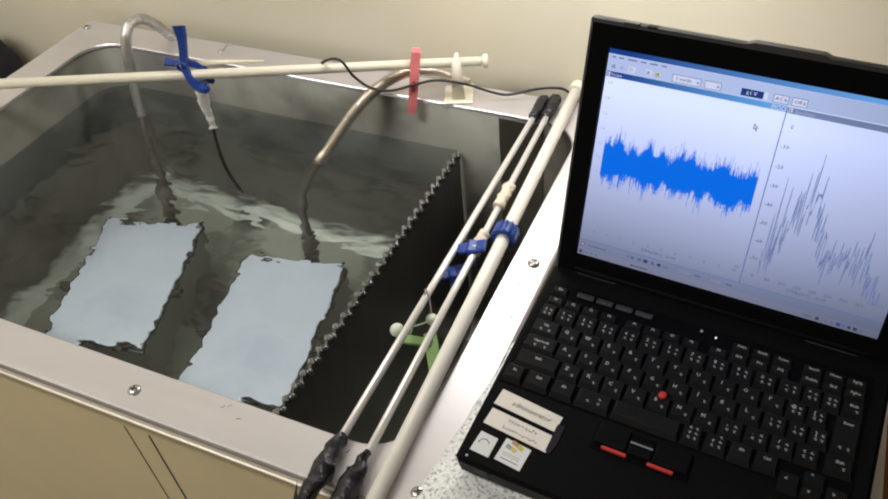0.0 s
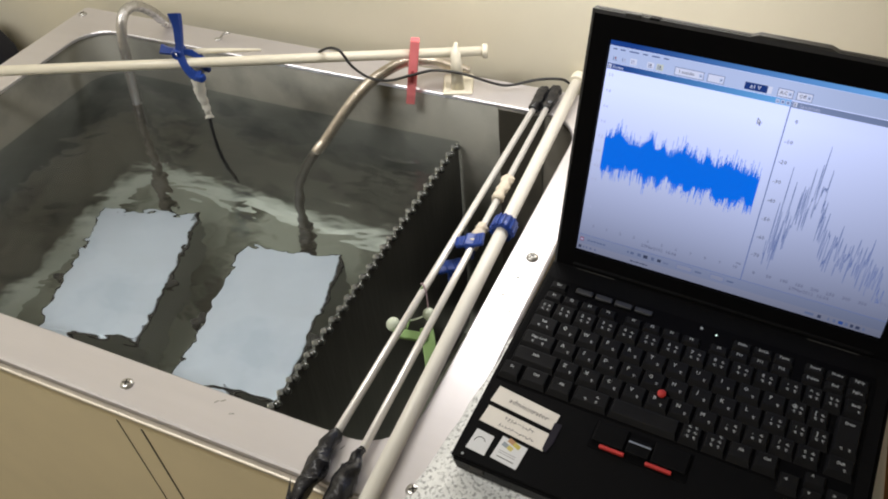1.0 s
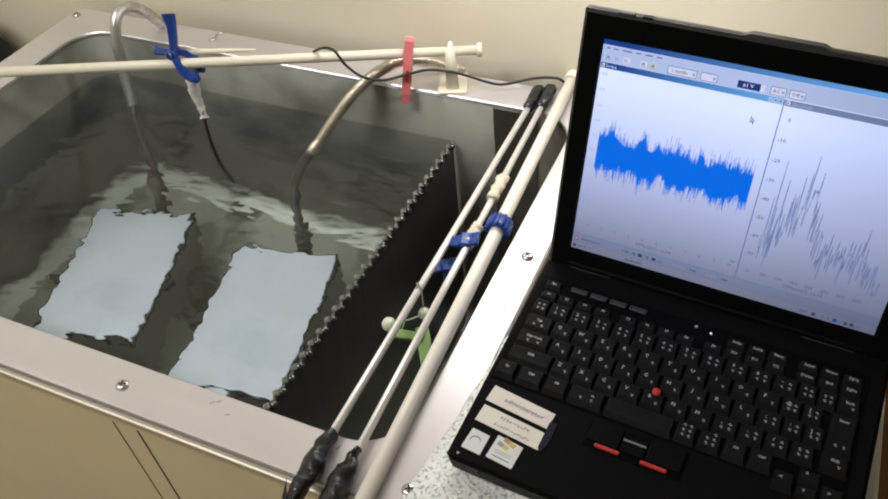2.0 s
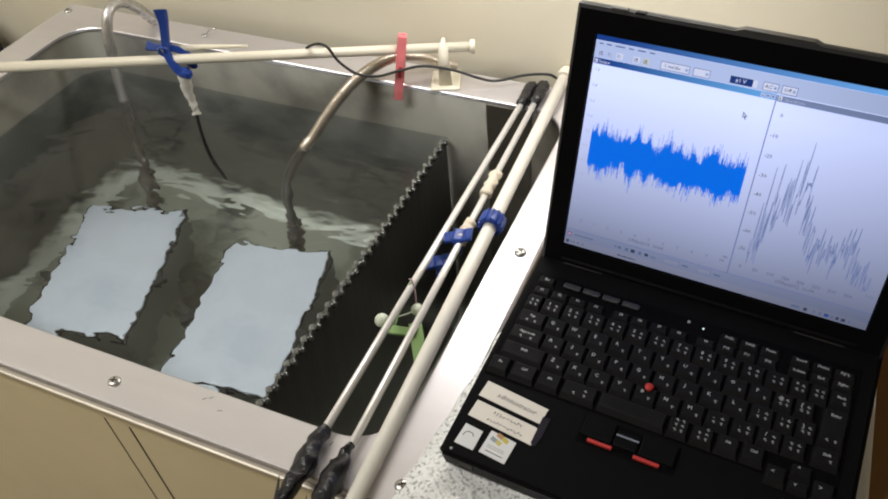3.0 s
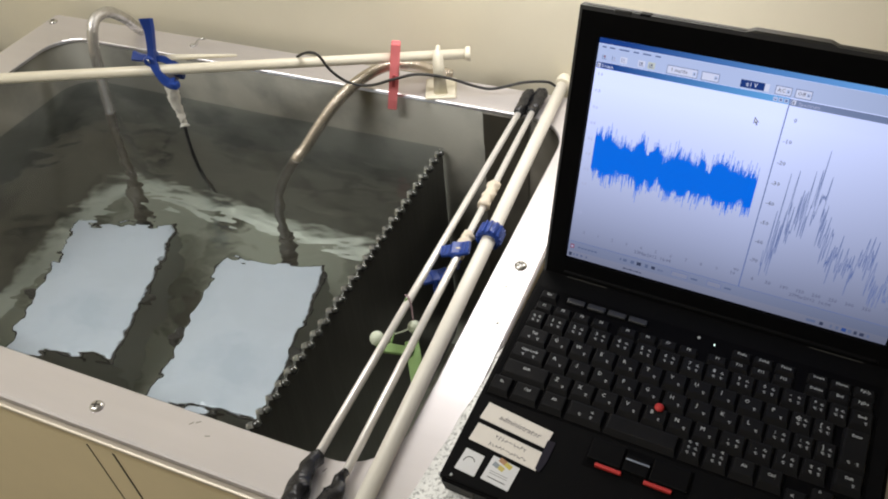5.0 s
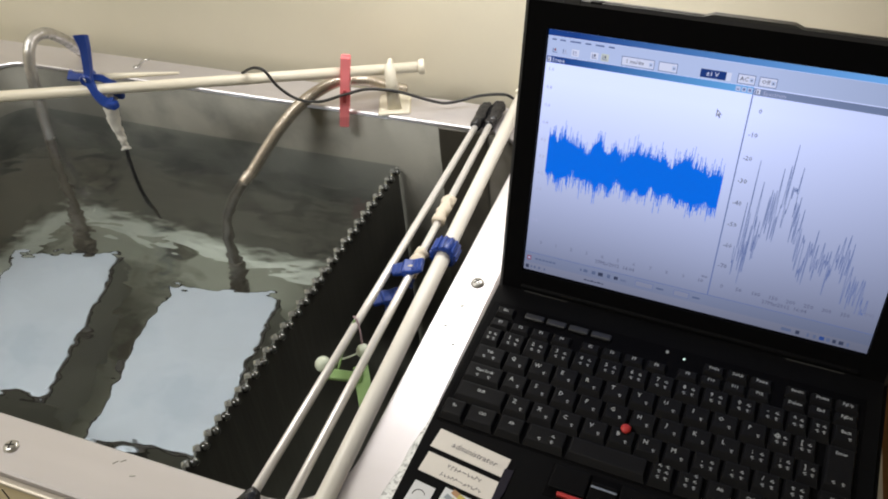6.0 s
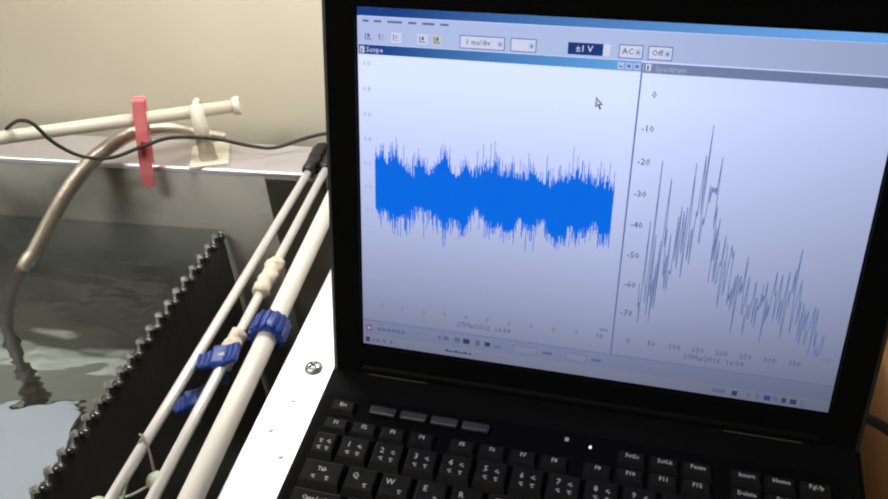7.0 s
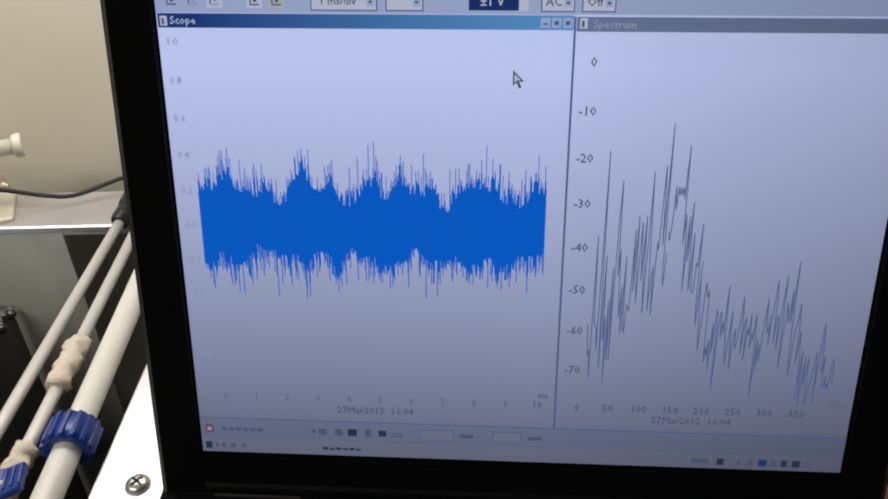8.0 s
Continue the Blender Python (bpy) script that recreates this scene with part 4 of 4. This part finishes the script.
flat("tape_strip", ((0.0440, -0.1535), (0.0500, -0.1530), (0.0495, -0.1700), (0.0470, -0.1790), (0.0435, -0.1775)), 0.0006, material("dark_tape", (0.022, 0.020, 0.030), 0.3, spec=0.2), "dark translucent tape")
c = flat("badge", ((-0.0082, -0.1812), (0.0068, -0.1826), (0.0060, -0.2000), (-0.0100, -0.1990)), 0.0002, STICKER, "silver badge sticker")
part("arc", sweep(bmesh.new(), [(-0.002 + 0.0042 * math.cos(radians(k)), -0.191 + 0.0042 * math.sin(radians(k)), 0.0006) for k in range(20, 200, 15)], 0.0003, 5), KEYGREY, c)
d = flat("badge", ((0.0125, -0.1792), (0.0338, -0.1815), (0.0322, -0.2010), (0.0105, -0.1990)), 0.0002, STICKER, "silver badge sticker with coloured squares")
for x, y, w, col in ((0.0205, -0.1812, 0.0026, (0.45, 0.26, 0.14)), (0.0255, -0.1832, 0.0028, (0.55, 0.47, 0.12)), (0.0170, -0.1855, 0.0024, (0.30, 0.34, 0.38)), (0.0215, -0.1868, 0.0022, (0.58, 0.50, 0.16))):
    part("colour_square", box(bmesh.new(), -w, w, -0.0018, 0.0018, 0, 0.0002, 0.0001), material("square_ink", col, 0.4), d, m=pose(x, y, 0.0005, 0, 0, -20))
for y in (-0.1915, -0.1932, -0.1965):
    part("line", box(bmesh.new(), -0.007, 0.007, -0.0003, 0.0003, 0, 0.0001), KEYGREY if y < -0.195 else STICKER_INK, d, m=pose(0.0215, y, 0.0005, 0, 0, -5))
part("headphone_light", lathe(bmesh.new(), ((0.0012, 0), (0.001, 0.0005), (0.0003, 0.0006)), 8), LEGEND, laptop, m=pose(-0.0098, -0.2045, 0))
part("front_latch", box(bmesh.new(), -0.001, 0.010, -0.2112, -0.2085, -0.010, -0.004, 0.0005), DARKGAP, laptop)


def laptop_lid():
    bm = bmesh.new()
    x0, x1, z0, z1 = -0.0178, 0.2638, -0.0255, 0.2055
    # bezel: a ring round the display, and the shell behind it
    outer = [(x0, z0), (x1, z0), (x1, z1), (x0, z1)]
    hole = [(-0.0006, -0.0008), (0.2466, -0.0008), (0.2466, 0.1853), (-0.0006, 0.1853)]
    ring = lambda pts, y: [bm.verts.new((x, y, z)) for x, z in pts]
    back_in = ring([(x + (0.003 if i in (0, 3) else -0.003), z + (0.003 if i < 2 else -0.003)) for i, (x, z) in enumerate(outer)], 0.012)
    back = ring(outer, 0.009)
    edge = ring(outer, -0.0012)
    front = ring([(x + (0.0025 if i in (0, 3) else -0.0025), z + (0.0025 if i < 2 else -0.0025)) for i, (x, z) in enumerate(outer)], -0.0034)
    inner = ring(hole, -0.0030)
    deep = ring(hole, 0.0008)
    for p, q in ((back_in, back), (back, edge), (edge, front), (front, inner), (inner, deep)):
        for i in range(4):
            bm.faces.new((p[i], p[(i + 1) % 4], q[(i + 1) % 4], q[i])).material_index = 1 if q in (back, edge, front) else 0
    bm.faces.new(back_in)
    bm.faces.new(deep)
    bmesh.ops.recalc_face_normals(bm, faces=bm.faces)
    lid = part("lid", bm, [LID, LID_EDGE], laptop, "black screen lid", SCREEN)
    part("latch", box(bmesh.new(), 0.008, 0.020, -0.0030, 0.004, 0.2035, 0.2068, 0.0008), KEYGREY, lid)
    part("latch", box(bmesh.new(), 0.026, 0.034, -0.0020, 0.006, 0.2040, 0.2062, 0.0008), LAP, lid)
    wedge = box(bmesh.new(), 0.096, 0.160, -0.0012, 0.0090, 0.2045, 0.2076)
    for v in wedge.verts:
        if v.co.z > 0.206:
            v.co.x += 0.008 if v.co.x < 0.13 else -0.008
    part("release", wedge, KEYGREY, lid, "dark grey release catch")
    part("groove", box(bmesh.new(), x0 + 0.004, x1 - 0.004, 0.0018, 0.0026, z1 - 0.0004, z1 + 0.0003), DARKGAP, lid)
    for xa, xb in ((0.004, 0.039), (0.198, 0.2365)):
        part("bezel_pad", box(bmesh.new(), xa, xb, -0.0046, -0.0032, -0.0212, -0.0172, 0.0004), PAD, lid, "dark grey rubber pad")
    return lid


lid = laptop_lid()
PX = 0.246 / 1024


def pane(name, x0, x1, z0, z1, depth, mat):
    """A flat piece of the screen's picture; a greater depth lies nearer the eye."""
    bm = bmesh.new()
    bm.faces.new([bm.verts.new((x, -0.00012 * depth, z)) for x, z in ((x0, z0), (x1, z0), (x1, z1), (x0, z1))])
    return part(name, bm, mat, lid)


def screen_text(body, x, z, size, mat, align="CENTER", depth=4):
    me = text_mesh(body, size, align, thick=0.00004)
    me.materials.append(mat)
    return share("screen_text", me, lid, pose(x, -0.00012 * depth, z, 90, 0, 0))


pane("display", 0, 0.246, 0, 0.1845, 0, SCR_BG)
pane("title_bar", 0, 0.246, 0.1805, 0.1845, 1, SCR_TOP)
pane("tool_bar", 0, 0.246, 0.1670, 0.1803, 1, SCR_FACE)
pane("scope_title", 0.0004, 0.1368, 0.1622, 0.1668, 1, SCR_TITLE)
pane("spectrum_title", 0.1378, 0.246, 0.1618, 0.1664, 1, SCR_TITLE_OFF)
pane("divider", 0.1369, 0.1376, 0.0155, 0.1665, 2, SCR_LINE)
pane("status_bar", 0, 0.246, 0.0064, 0.0150, 1, SCR_STATUS)
pane("status_line", 0, 0.246, 0.0150, 0.0154, 2, SCR_LINE)
pane("task_bar", 0, 0.246, 0, 0.0062, 1, SCR_TASK)
screen_text("Scope", 0.0045, 0.1645, 0.0036, SCR_FIELD, "LEFT")
screen_text("Spectrum", 0.1430, 0.1640, 0.0036, SCR_FAINT, "LEFT")
for x, w in ((0.003, 0.003), (0.0085, 0.004), (0.0155, 0.0075), (0.026, 0.004), (0.033, 0.006), (0.042, 0.004)):
    pane("menu_word", x, x + w, 0.1777, 0.1787, 3, SCR_LINE)
for x0, x1 in ((0.052, 0.073), (0.0765, 0.088), (0.1265, 0.1365), (0.1395, 0.1495)):
    pane("field_edge", x0 - 0.0004, x1 + 0.0004, 0.1678, 0.1740, 2, SCR_LINE)
    pane("field", x0, x1, 0.1682, 0.1736, 3, SCR_FIELD)
    pane("field_arrow", x1 - 0.0030, x1 - 0.0006, 0.1694, 0.1722, 4, SCR_FACE)
    pane("field_mark", x1 - 0.0023, x1 - 0.0013, 0.1703, 0.1711, 5, SCR_TEXT)
pane("selected_field", 0.1030, 0.1190, 0.1682, 0.1736, 3, SCR_DARK)
pane("field_arrow", 0.1192, 0.1222, 0.1682, 0.1736, 3, SCR_FIELD)
screen_text("\u00b11 V", 0.1105, 0.1709, 0.0040, SCR_FIELD)
screen_text("AC", 0.1302, 0.1709, 0.0038, SCR_TEXT)
screen_text("Off", 0.1432, 0.1709, 0.0038, SCR_TEXT)
screen_text("1 ms/div", 0.0605, 0.1709, 0.0036, SCR_TEXT)
for x in (0.0012, 0.1388):
    pane("window_icon", x, x + 0.0024, 0.1628, 0.1660, 3, SCR_FIELD)
    pane("window_icon", x + 0.0006, x + 0.0014, 0.1632, 0.1652, 4, SCR_TEXT)
for i in range(5):
    x = 0.003 + i * 0.0072 + (0.006 if i > 2 else 0)
    pane("tool_icon", x, x + 0.0052, 0.1685, 0.1733, 3, (SCR_FACE, SCR_FACE, SCR_FIELD, SCR_FIELD, SCR_YELLOW)[i])
    pane("icon_mark", x + 0.0010, x + 0.0042, 0.1694, 0.1699, 4, SCR_FAINT if i in (1, 2) else SCR_LINE)
    pane("icon_mark", x + 0.0010, x + 0.0015, 0.1699, 0.1724, 4, SCR_LINE)
    pane("icon_mark", x + 0.0022, x + 0.0034, 0.1705, 0.1722, 4, SCR_ROSE if i == 0 else SCR_FAINT if i in (1, 2) else SCR_TEXT)
for x in (0.1262, 0.1298, 0.1334):
    pane("window_button", x, x + 0.0030, 0.1629, 0.1660, 3, SCR_FACE)
    pane("button_mark", x + 0.0008, x + 0.0022, 0.1638, 0.1644 if x < 0.127 else 0.1651, 4, SCR_LINE)
for i in range(8):
    screen_text(str(-10 * i), 0.1428 if i else 0.1440, 0.1521 - 0.01597 * i, 0.0045, SCR_TEXT)
for i in range(8):
    screen_text(str(50 * i), 0.1453 + 0.01153 * i, 0.0247, 0.0041, SCR_TEXT)
for i in range(11):
    screen_text(str(i), 0.0115 + 0.01189 * i, 0.0252, 0.0039, SCR_TEXT if i > 9 else SCR_LOW)
screen_text("ms", 0.1325, 0.0292, 0.0034, SCR_TEXT)
for i in range(10):
    screen_text("%.1f" % (1.0 - 0.2 * i), 0.0045, 0.1577 - 0.0128 * i, 0.0034, SCR_FAINT)
screen_text("27Mar2012  16:04", 0.0690, 0.0205, 0.0040, SCR_TEXT)
screen_text("27Mar2012  16:04", 0.1880, 0.0203, 0.0040, SCR_TEXT)
for i, (x, w, h) in enumerate(((0.0440, 0.0014, 0.0018), (0.0468, 0.0030, 0.0024), (0.0530, 0.0030, 0.0028), (0.0580, 0.0036, 0.0030), (0.0648, 0.0024, 0.0032), (0.0700, 0.0030, 0.0026), (0.0750, 0.0044, 0.0005), (0.0750, 0.0044, 0.0026))):
    pane("status_icon", x, x + w, 0.0106 - h / 2, 0.0106 + h / 2 if i != 7 else 0.0098, 3, SCR_MARK if i in (3, 5) else SCR_STATUS_MARK)
for x0, x1 in ((0.086, 0.099), (0.114, 0.125)):
    pane("status_field", x0, x1, 0.0084, 0.0130, 3, SCR_LINE)
    pane("status_field", x0 + 0.0003, x1 - 0.0003, 0.0087, 0.0127, 4, SCR_TASK)
pane("tray_pill", 0.1900, 0.1965, 0.0022, 0.0044, 3, SCR_STATUS_MARK)
for i, (x, w) in enumerate(((0.1995, 0.0026), (0.2070, 0.0012), (0.2110, 0.0018), (0.2150, 0.0032), (0.2195, 0.0024), (0.2235, 0.0022), (0.2275, 0.0030), (0.2325, 0.0016))):
    pane("tray_icon", x, x + w, 0.0018, 0.0046, 3, (SCR_MARK, SCR_STATUS_MARK, SCR_STATUS_MARK, SCR_TRAY_BLUE, SCR_STATUS_MARK, SCR_MARK, SCR_MARK, SCR_STATUS_MARK)[i])
pane("start_mark", 0.0015, 0.0040, 0.0016, 0.0046, 3, SCR_MARK)
for x, w in ((0.0055, 0.0012), (0.0080, 0.0015), (0.0115, 0.0018), (0.0160, 0.0012)):
    pane("task_icon", x, x + w, 0.0022, 0.0042, 3, SCR_STATUS_MARK)
for k in range(6):
    pane("task_word", 0.0480 + 0.0026 * k, 0.0500 + 0.0026 * k, 0.0026, 0.0038 - 0.0004 * (k % 2), 3, SCR_MARK)
pane("rose_icon", 0.0020, 0.0052, 0.0086, 0.0124, 3, SCR_ROSE)
pane("rose_icon", 0.0028, 0.0044, 0.0097, 0.0112, 4, SCR_FAINT)
for k in range(6):
    pane("status_word", 0.0085 + 0.0028 * k, 0.0106 + 0.0028 * k, 0.0098, 0.0112, 3, SCR_STATUS_MARK)
for x in (0.1015, 0.1275):
    pane("status_word", x, x + 0.0052, 0.0098, 0.0113, 3, SCR_STATUS_MARK)
screen_text("(Hz)", 0.2400, 0.0292, 0.0034, SCR_LOW)
# the arrow of the mouse
bm = bmesh.new()
for loop in (((0, 0), (0, -0.0052), (0.0012, -0.0041), (0.0021, -0.0060), (0.0029, -0.0056), (0.0021, -0.0038), (0.0037, -0.0037)),):
    bm.faces.new([bm.verts.new((x, 0, z)) for x, z in loop])
arrow = part("mouse_arrow", bm, SCR_TEXT, lid, m=pose(0.1178, -0.0007, 0.1495))
bm = bmesh.new()
bm.faces.new([bm.verts.new((x, 0, z)) for x, z in ((0.0005, -0.0012), (0.0005, -0.0042), (0.0013, -0.0034), (0.0026, -0.0033))])
part("mouse_arrow", bm, SCR_FIELD, lid, m=pose(0.1178, -0.0008, 0.1495))

# the scope trace in pieces, each a run of upright strokes
rng = random.Random(7)
TRACE = []
COLS, SEG = 506, 22
TRACE_Z = 0.0942
for s in range(COLS // SEG):
    bm = bmesh.new()
    for k in range(-1, SEG + 1):
        i = s * SEG + k
        x = 0.0087 + 0.1217 * i / COLS
        swell = 1 + 0.18 * math.sin(i * 0.05) + 0.14 * math.sin(i * 0.13 + 1)
        up = 0.0108 * swell + abs(rng.gauss(0, 0.0044))
        down = 0.0108 * swell + abs(rng.gauss(0, 0.0044))
        burst = sum(math.exp(-((i - c) / 8.0) ** 2) for c in (38, 70, 155, 196, 262, 340, 412, 458))
        up, down = up + 0.0048 * burst * rng.uniform(0.3, 1.3), down + 0.0042 * burst * rng.uniform(0.2, 1.3)
        if rng.random() < 0.05:
            up += 0.011 * rng.random()
        if rng.random() < 0.05:
            down += 0.011 * rng.random()
        w = 0.000165
        bm.faces.new([bm.verts.new((xx, 0, zz)) for xx, zz in ((x - w, -down), (x + w, -down), (x + w * 0.8, up), (x - w * 0.8, up))])
    TRACE.append(part("trace_stroke", bm, SCR_TRACE, lid, m=pose(0, -0.00036 - 0.000002 * (s % 2), TRACE_Z)))
    tagged(TRACE[-1], kind="stuff")

# the spectrum in pieces
SPEC = []


def envelope(q):
    pts = ((0, 0.050), (0.05, 0.066), (0.18, 0.082), (0.27, 0.098), (0.33, 0.095), (0.42, 0.070), (0.55, 0.056), (0.68, 0.057), (0.80, 0.058), (0.90, 0.044), (1.0, 0.042))
    for (a, u), (b, v) in zip(pts, pts[1:]):
        if q <= b:
            return u + (v - u) * (q - a) / (b - a)
    return pts[-1][1]


N = 210
ys = []
for i in range(N):
    q = i / (N - 1)
    ys.append(envelope(q) + rng.gauss(0, 0.0072 if q > 0.36 else 0.0135) * (1 if i % 3 else 1.7) - (0.012 * rng.random() if rng.random() < 0.1 else 0) + (0.018 * rng.random() if q < 0.4 and rng.random() < 0.12 else 0))
ys = [max(0.033, v) for v in ys]
for s in range(14):
    bm = bmesh.new()
    for i in range(s * 15, min(s * 15 + 15, N - 1)):
        xa, xb = 0.1475 + 0.0895 * i / (N - 1), 0.1475 + 0.0895 * (i + 1) / (N - 1)
        w = 0.00016
        bm.faces.new([bm.verts.new(p) for p in ((xa - w, 0, ys[i]), (xa + w, 0, ys[i]), (xb + w, 0, ys[i + 1]), (xb - w, 0, ys[i + 1]))])
    SPEC.append(part("spectrum_line", bm, SCR_LINE, lid, m=pose(0, -0.0004, 0)))
    tagged(SPEC[-1], kind="stuff")

# ---- what lies under and beside the laptop ----
bm = bmesh.new()
bmesh.ops.create_grid(bm, x_segments=90, y_segments=70, size=0.5)
for v in bm.verts:
    u, q = v.co.x, v.co.y
    x, y = 0.118 + u * 0.236, -0.190 + q * 0.205
    edge = max(0.0, 1 - max(abs(u) * 2, abs(q) * 2) ** 6)
    x += 0.003 * noise.noise(Vector((q * 9, 1, 2))) + (-0.004 + 0.024 * (q + 0.5) ** 0.8 if u < 0 else 0) * abs(u) * 2
    y += 0.008 * noise.noise(Vector((u * 7, 5, 2)))
    z = 0.9015 + edge * (0.006 + 0.004 * noise.noise(Vector((x * 25, y * 25, 0))) + 0.0016 * noise.noise(Vector((x * 150, y * 150, 4))))
    v.co = Vector((x, y, z))
smooth(bm)
wrap = tagged(part("cushion_wrap", bm, MAT), "crinkled silver-white cushion wrap spread under the laptop", "wrap")
sol = wrap.modifiers.new("thick", "SOLIDIFY")
sol.thickness = 0.0012

stand = thing("side_table", "white-topped side table standing against the tank", "table", pose(0.17, -0.02, 0))
part("top", box(bmesh.new(), -0.1492, 0.160, -0.30, 0.312, 0.873, 0.8965, 0.003), TABLE, stand)
for x in (-0.13, 0.135):
    for y in (-0.28, 0.28):
        part("leg", box(bmesh.new(), x - 0.012, x + 0.012, y - 0.012, y + 0.012, 0, 0.8755, 0.002), SCREW, stand)
# a pad under the back of the laptop
pad = tagged(part("support_pad", box(bmesh.new(), 0.09, 0.25, -0.085, -0.045, 0.8995, 0.9235, 0.003), NAVY), "dark foam pad propping the back of the laptop", "pad")

carton = thing("carton", "brown cardboard carton standing beside the table", "box", pose(0.50, 0.0, 0))
part("body", box(bmesh.new(), -0.115, 0.25, -0.02, 0.27, 0.0, 0.86, 0.003), CARD, carton)
part("flap", box(bmesh.new(), -0.118, 0.02, -0.026, -0.021, 0.78, 0.90, 0.001), CARD, carton, m=pose(0, 0, 0, 0, 0, 0))
part("flap", box(bmesh.new(), 0.03, 0.25, -0.02, 0.27, 0.8605, 0.8655, 0.001), CARD, carton)
lead = thing("power_lead", "black power lead looping beside the laptop", "cable")
part("lead", sweep(bmesh.new(), spline([(0.315, -0.02, 0.935), (0.345, -0.03, 0.930), (0.372, -0.05, 0.912), (0.385, -0.06, 0.86), (0.39, -0.05, 0.70), (0.39, -0.04, 0.2), (0.40, -0.03, 0.005)], 8), 0.0032, 8), CABLE, lead)

bag = tagged(part("cloth_bag", smooth(lathe(bmesh.new(), ((0.08, 0), (0.105, 0.02), (0.112, 0.3), (0.11, 0.6), (0.10, 0.80), (0.06, 0.90), (0.01, 0.92)), 28)), NAVY, m=pose(-1.10, 0.205, 0)), "dark navy cloth bag standing on the floor beyond the tank", "bag")


def motions():
    r = random.Random(3)
    # the rippling water drifts to and fro
    base = water.matrix_basis.translation.copy()
    walk(water, [(0.25 * i, pose(base.x + r.uniform(-0.0018, 0.0018), base.y + r.uniform(-0.0028, 0.0028), base.z + r.uniform(-0.0006, 0.0006), r.uniform(-0.08, 0.08), r.uniform(-0.08, 0.08), 0)) for i in range(33)])
    # the trace and the spectrum dance
    for ob in TRACE:
        y = ob.matrix_basis.translation.y
        walk(ob, [(0.25 * i, pose(0, y, TRACE_Z + r.uniform(-0.0026, 0.0026))) for i in range(33)])
    for ob in SPEC:
        y = ob.matrix_basis.translation.y
        walk(ob, [(0.25 * i, pose(0, y, r.uniform(-0.006, 0.006))) for i in range(33)])


motions()
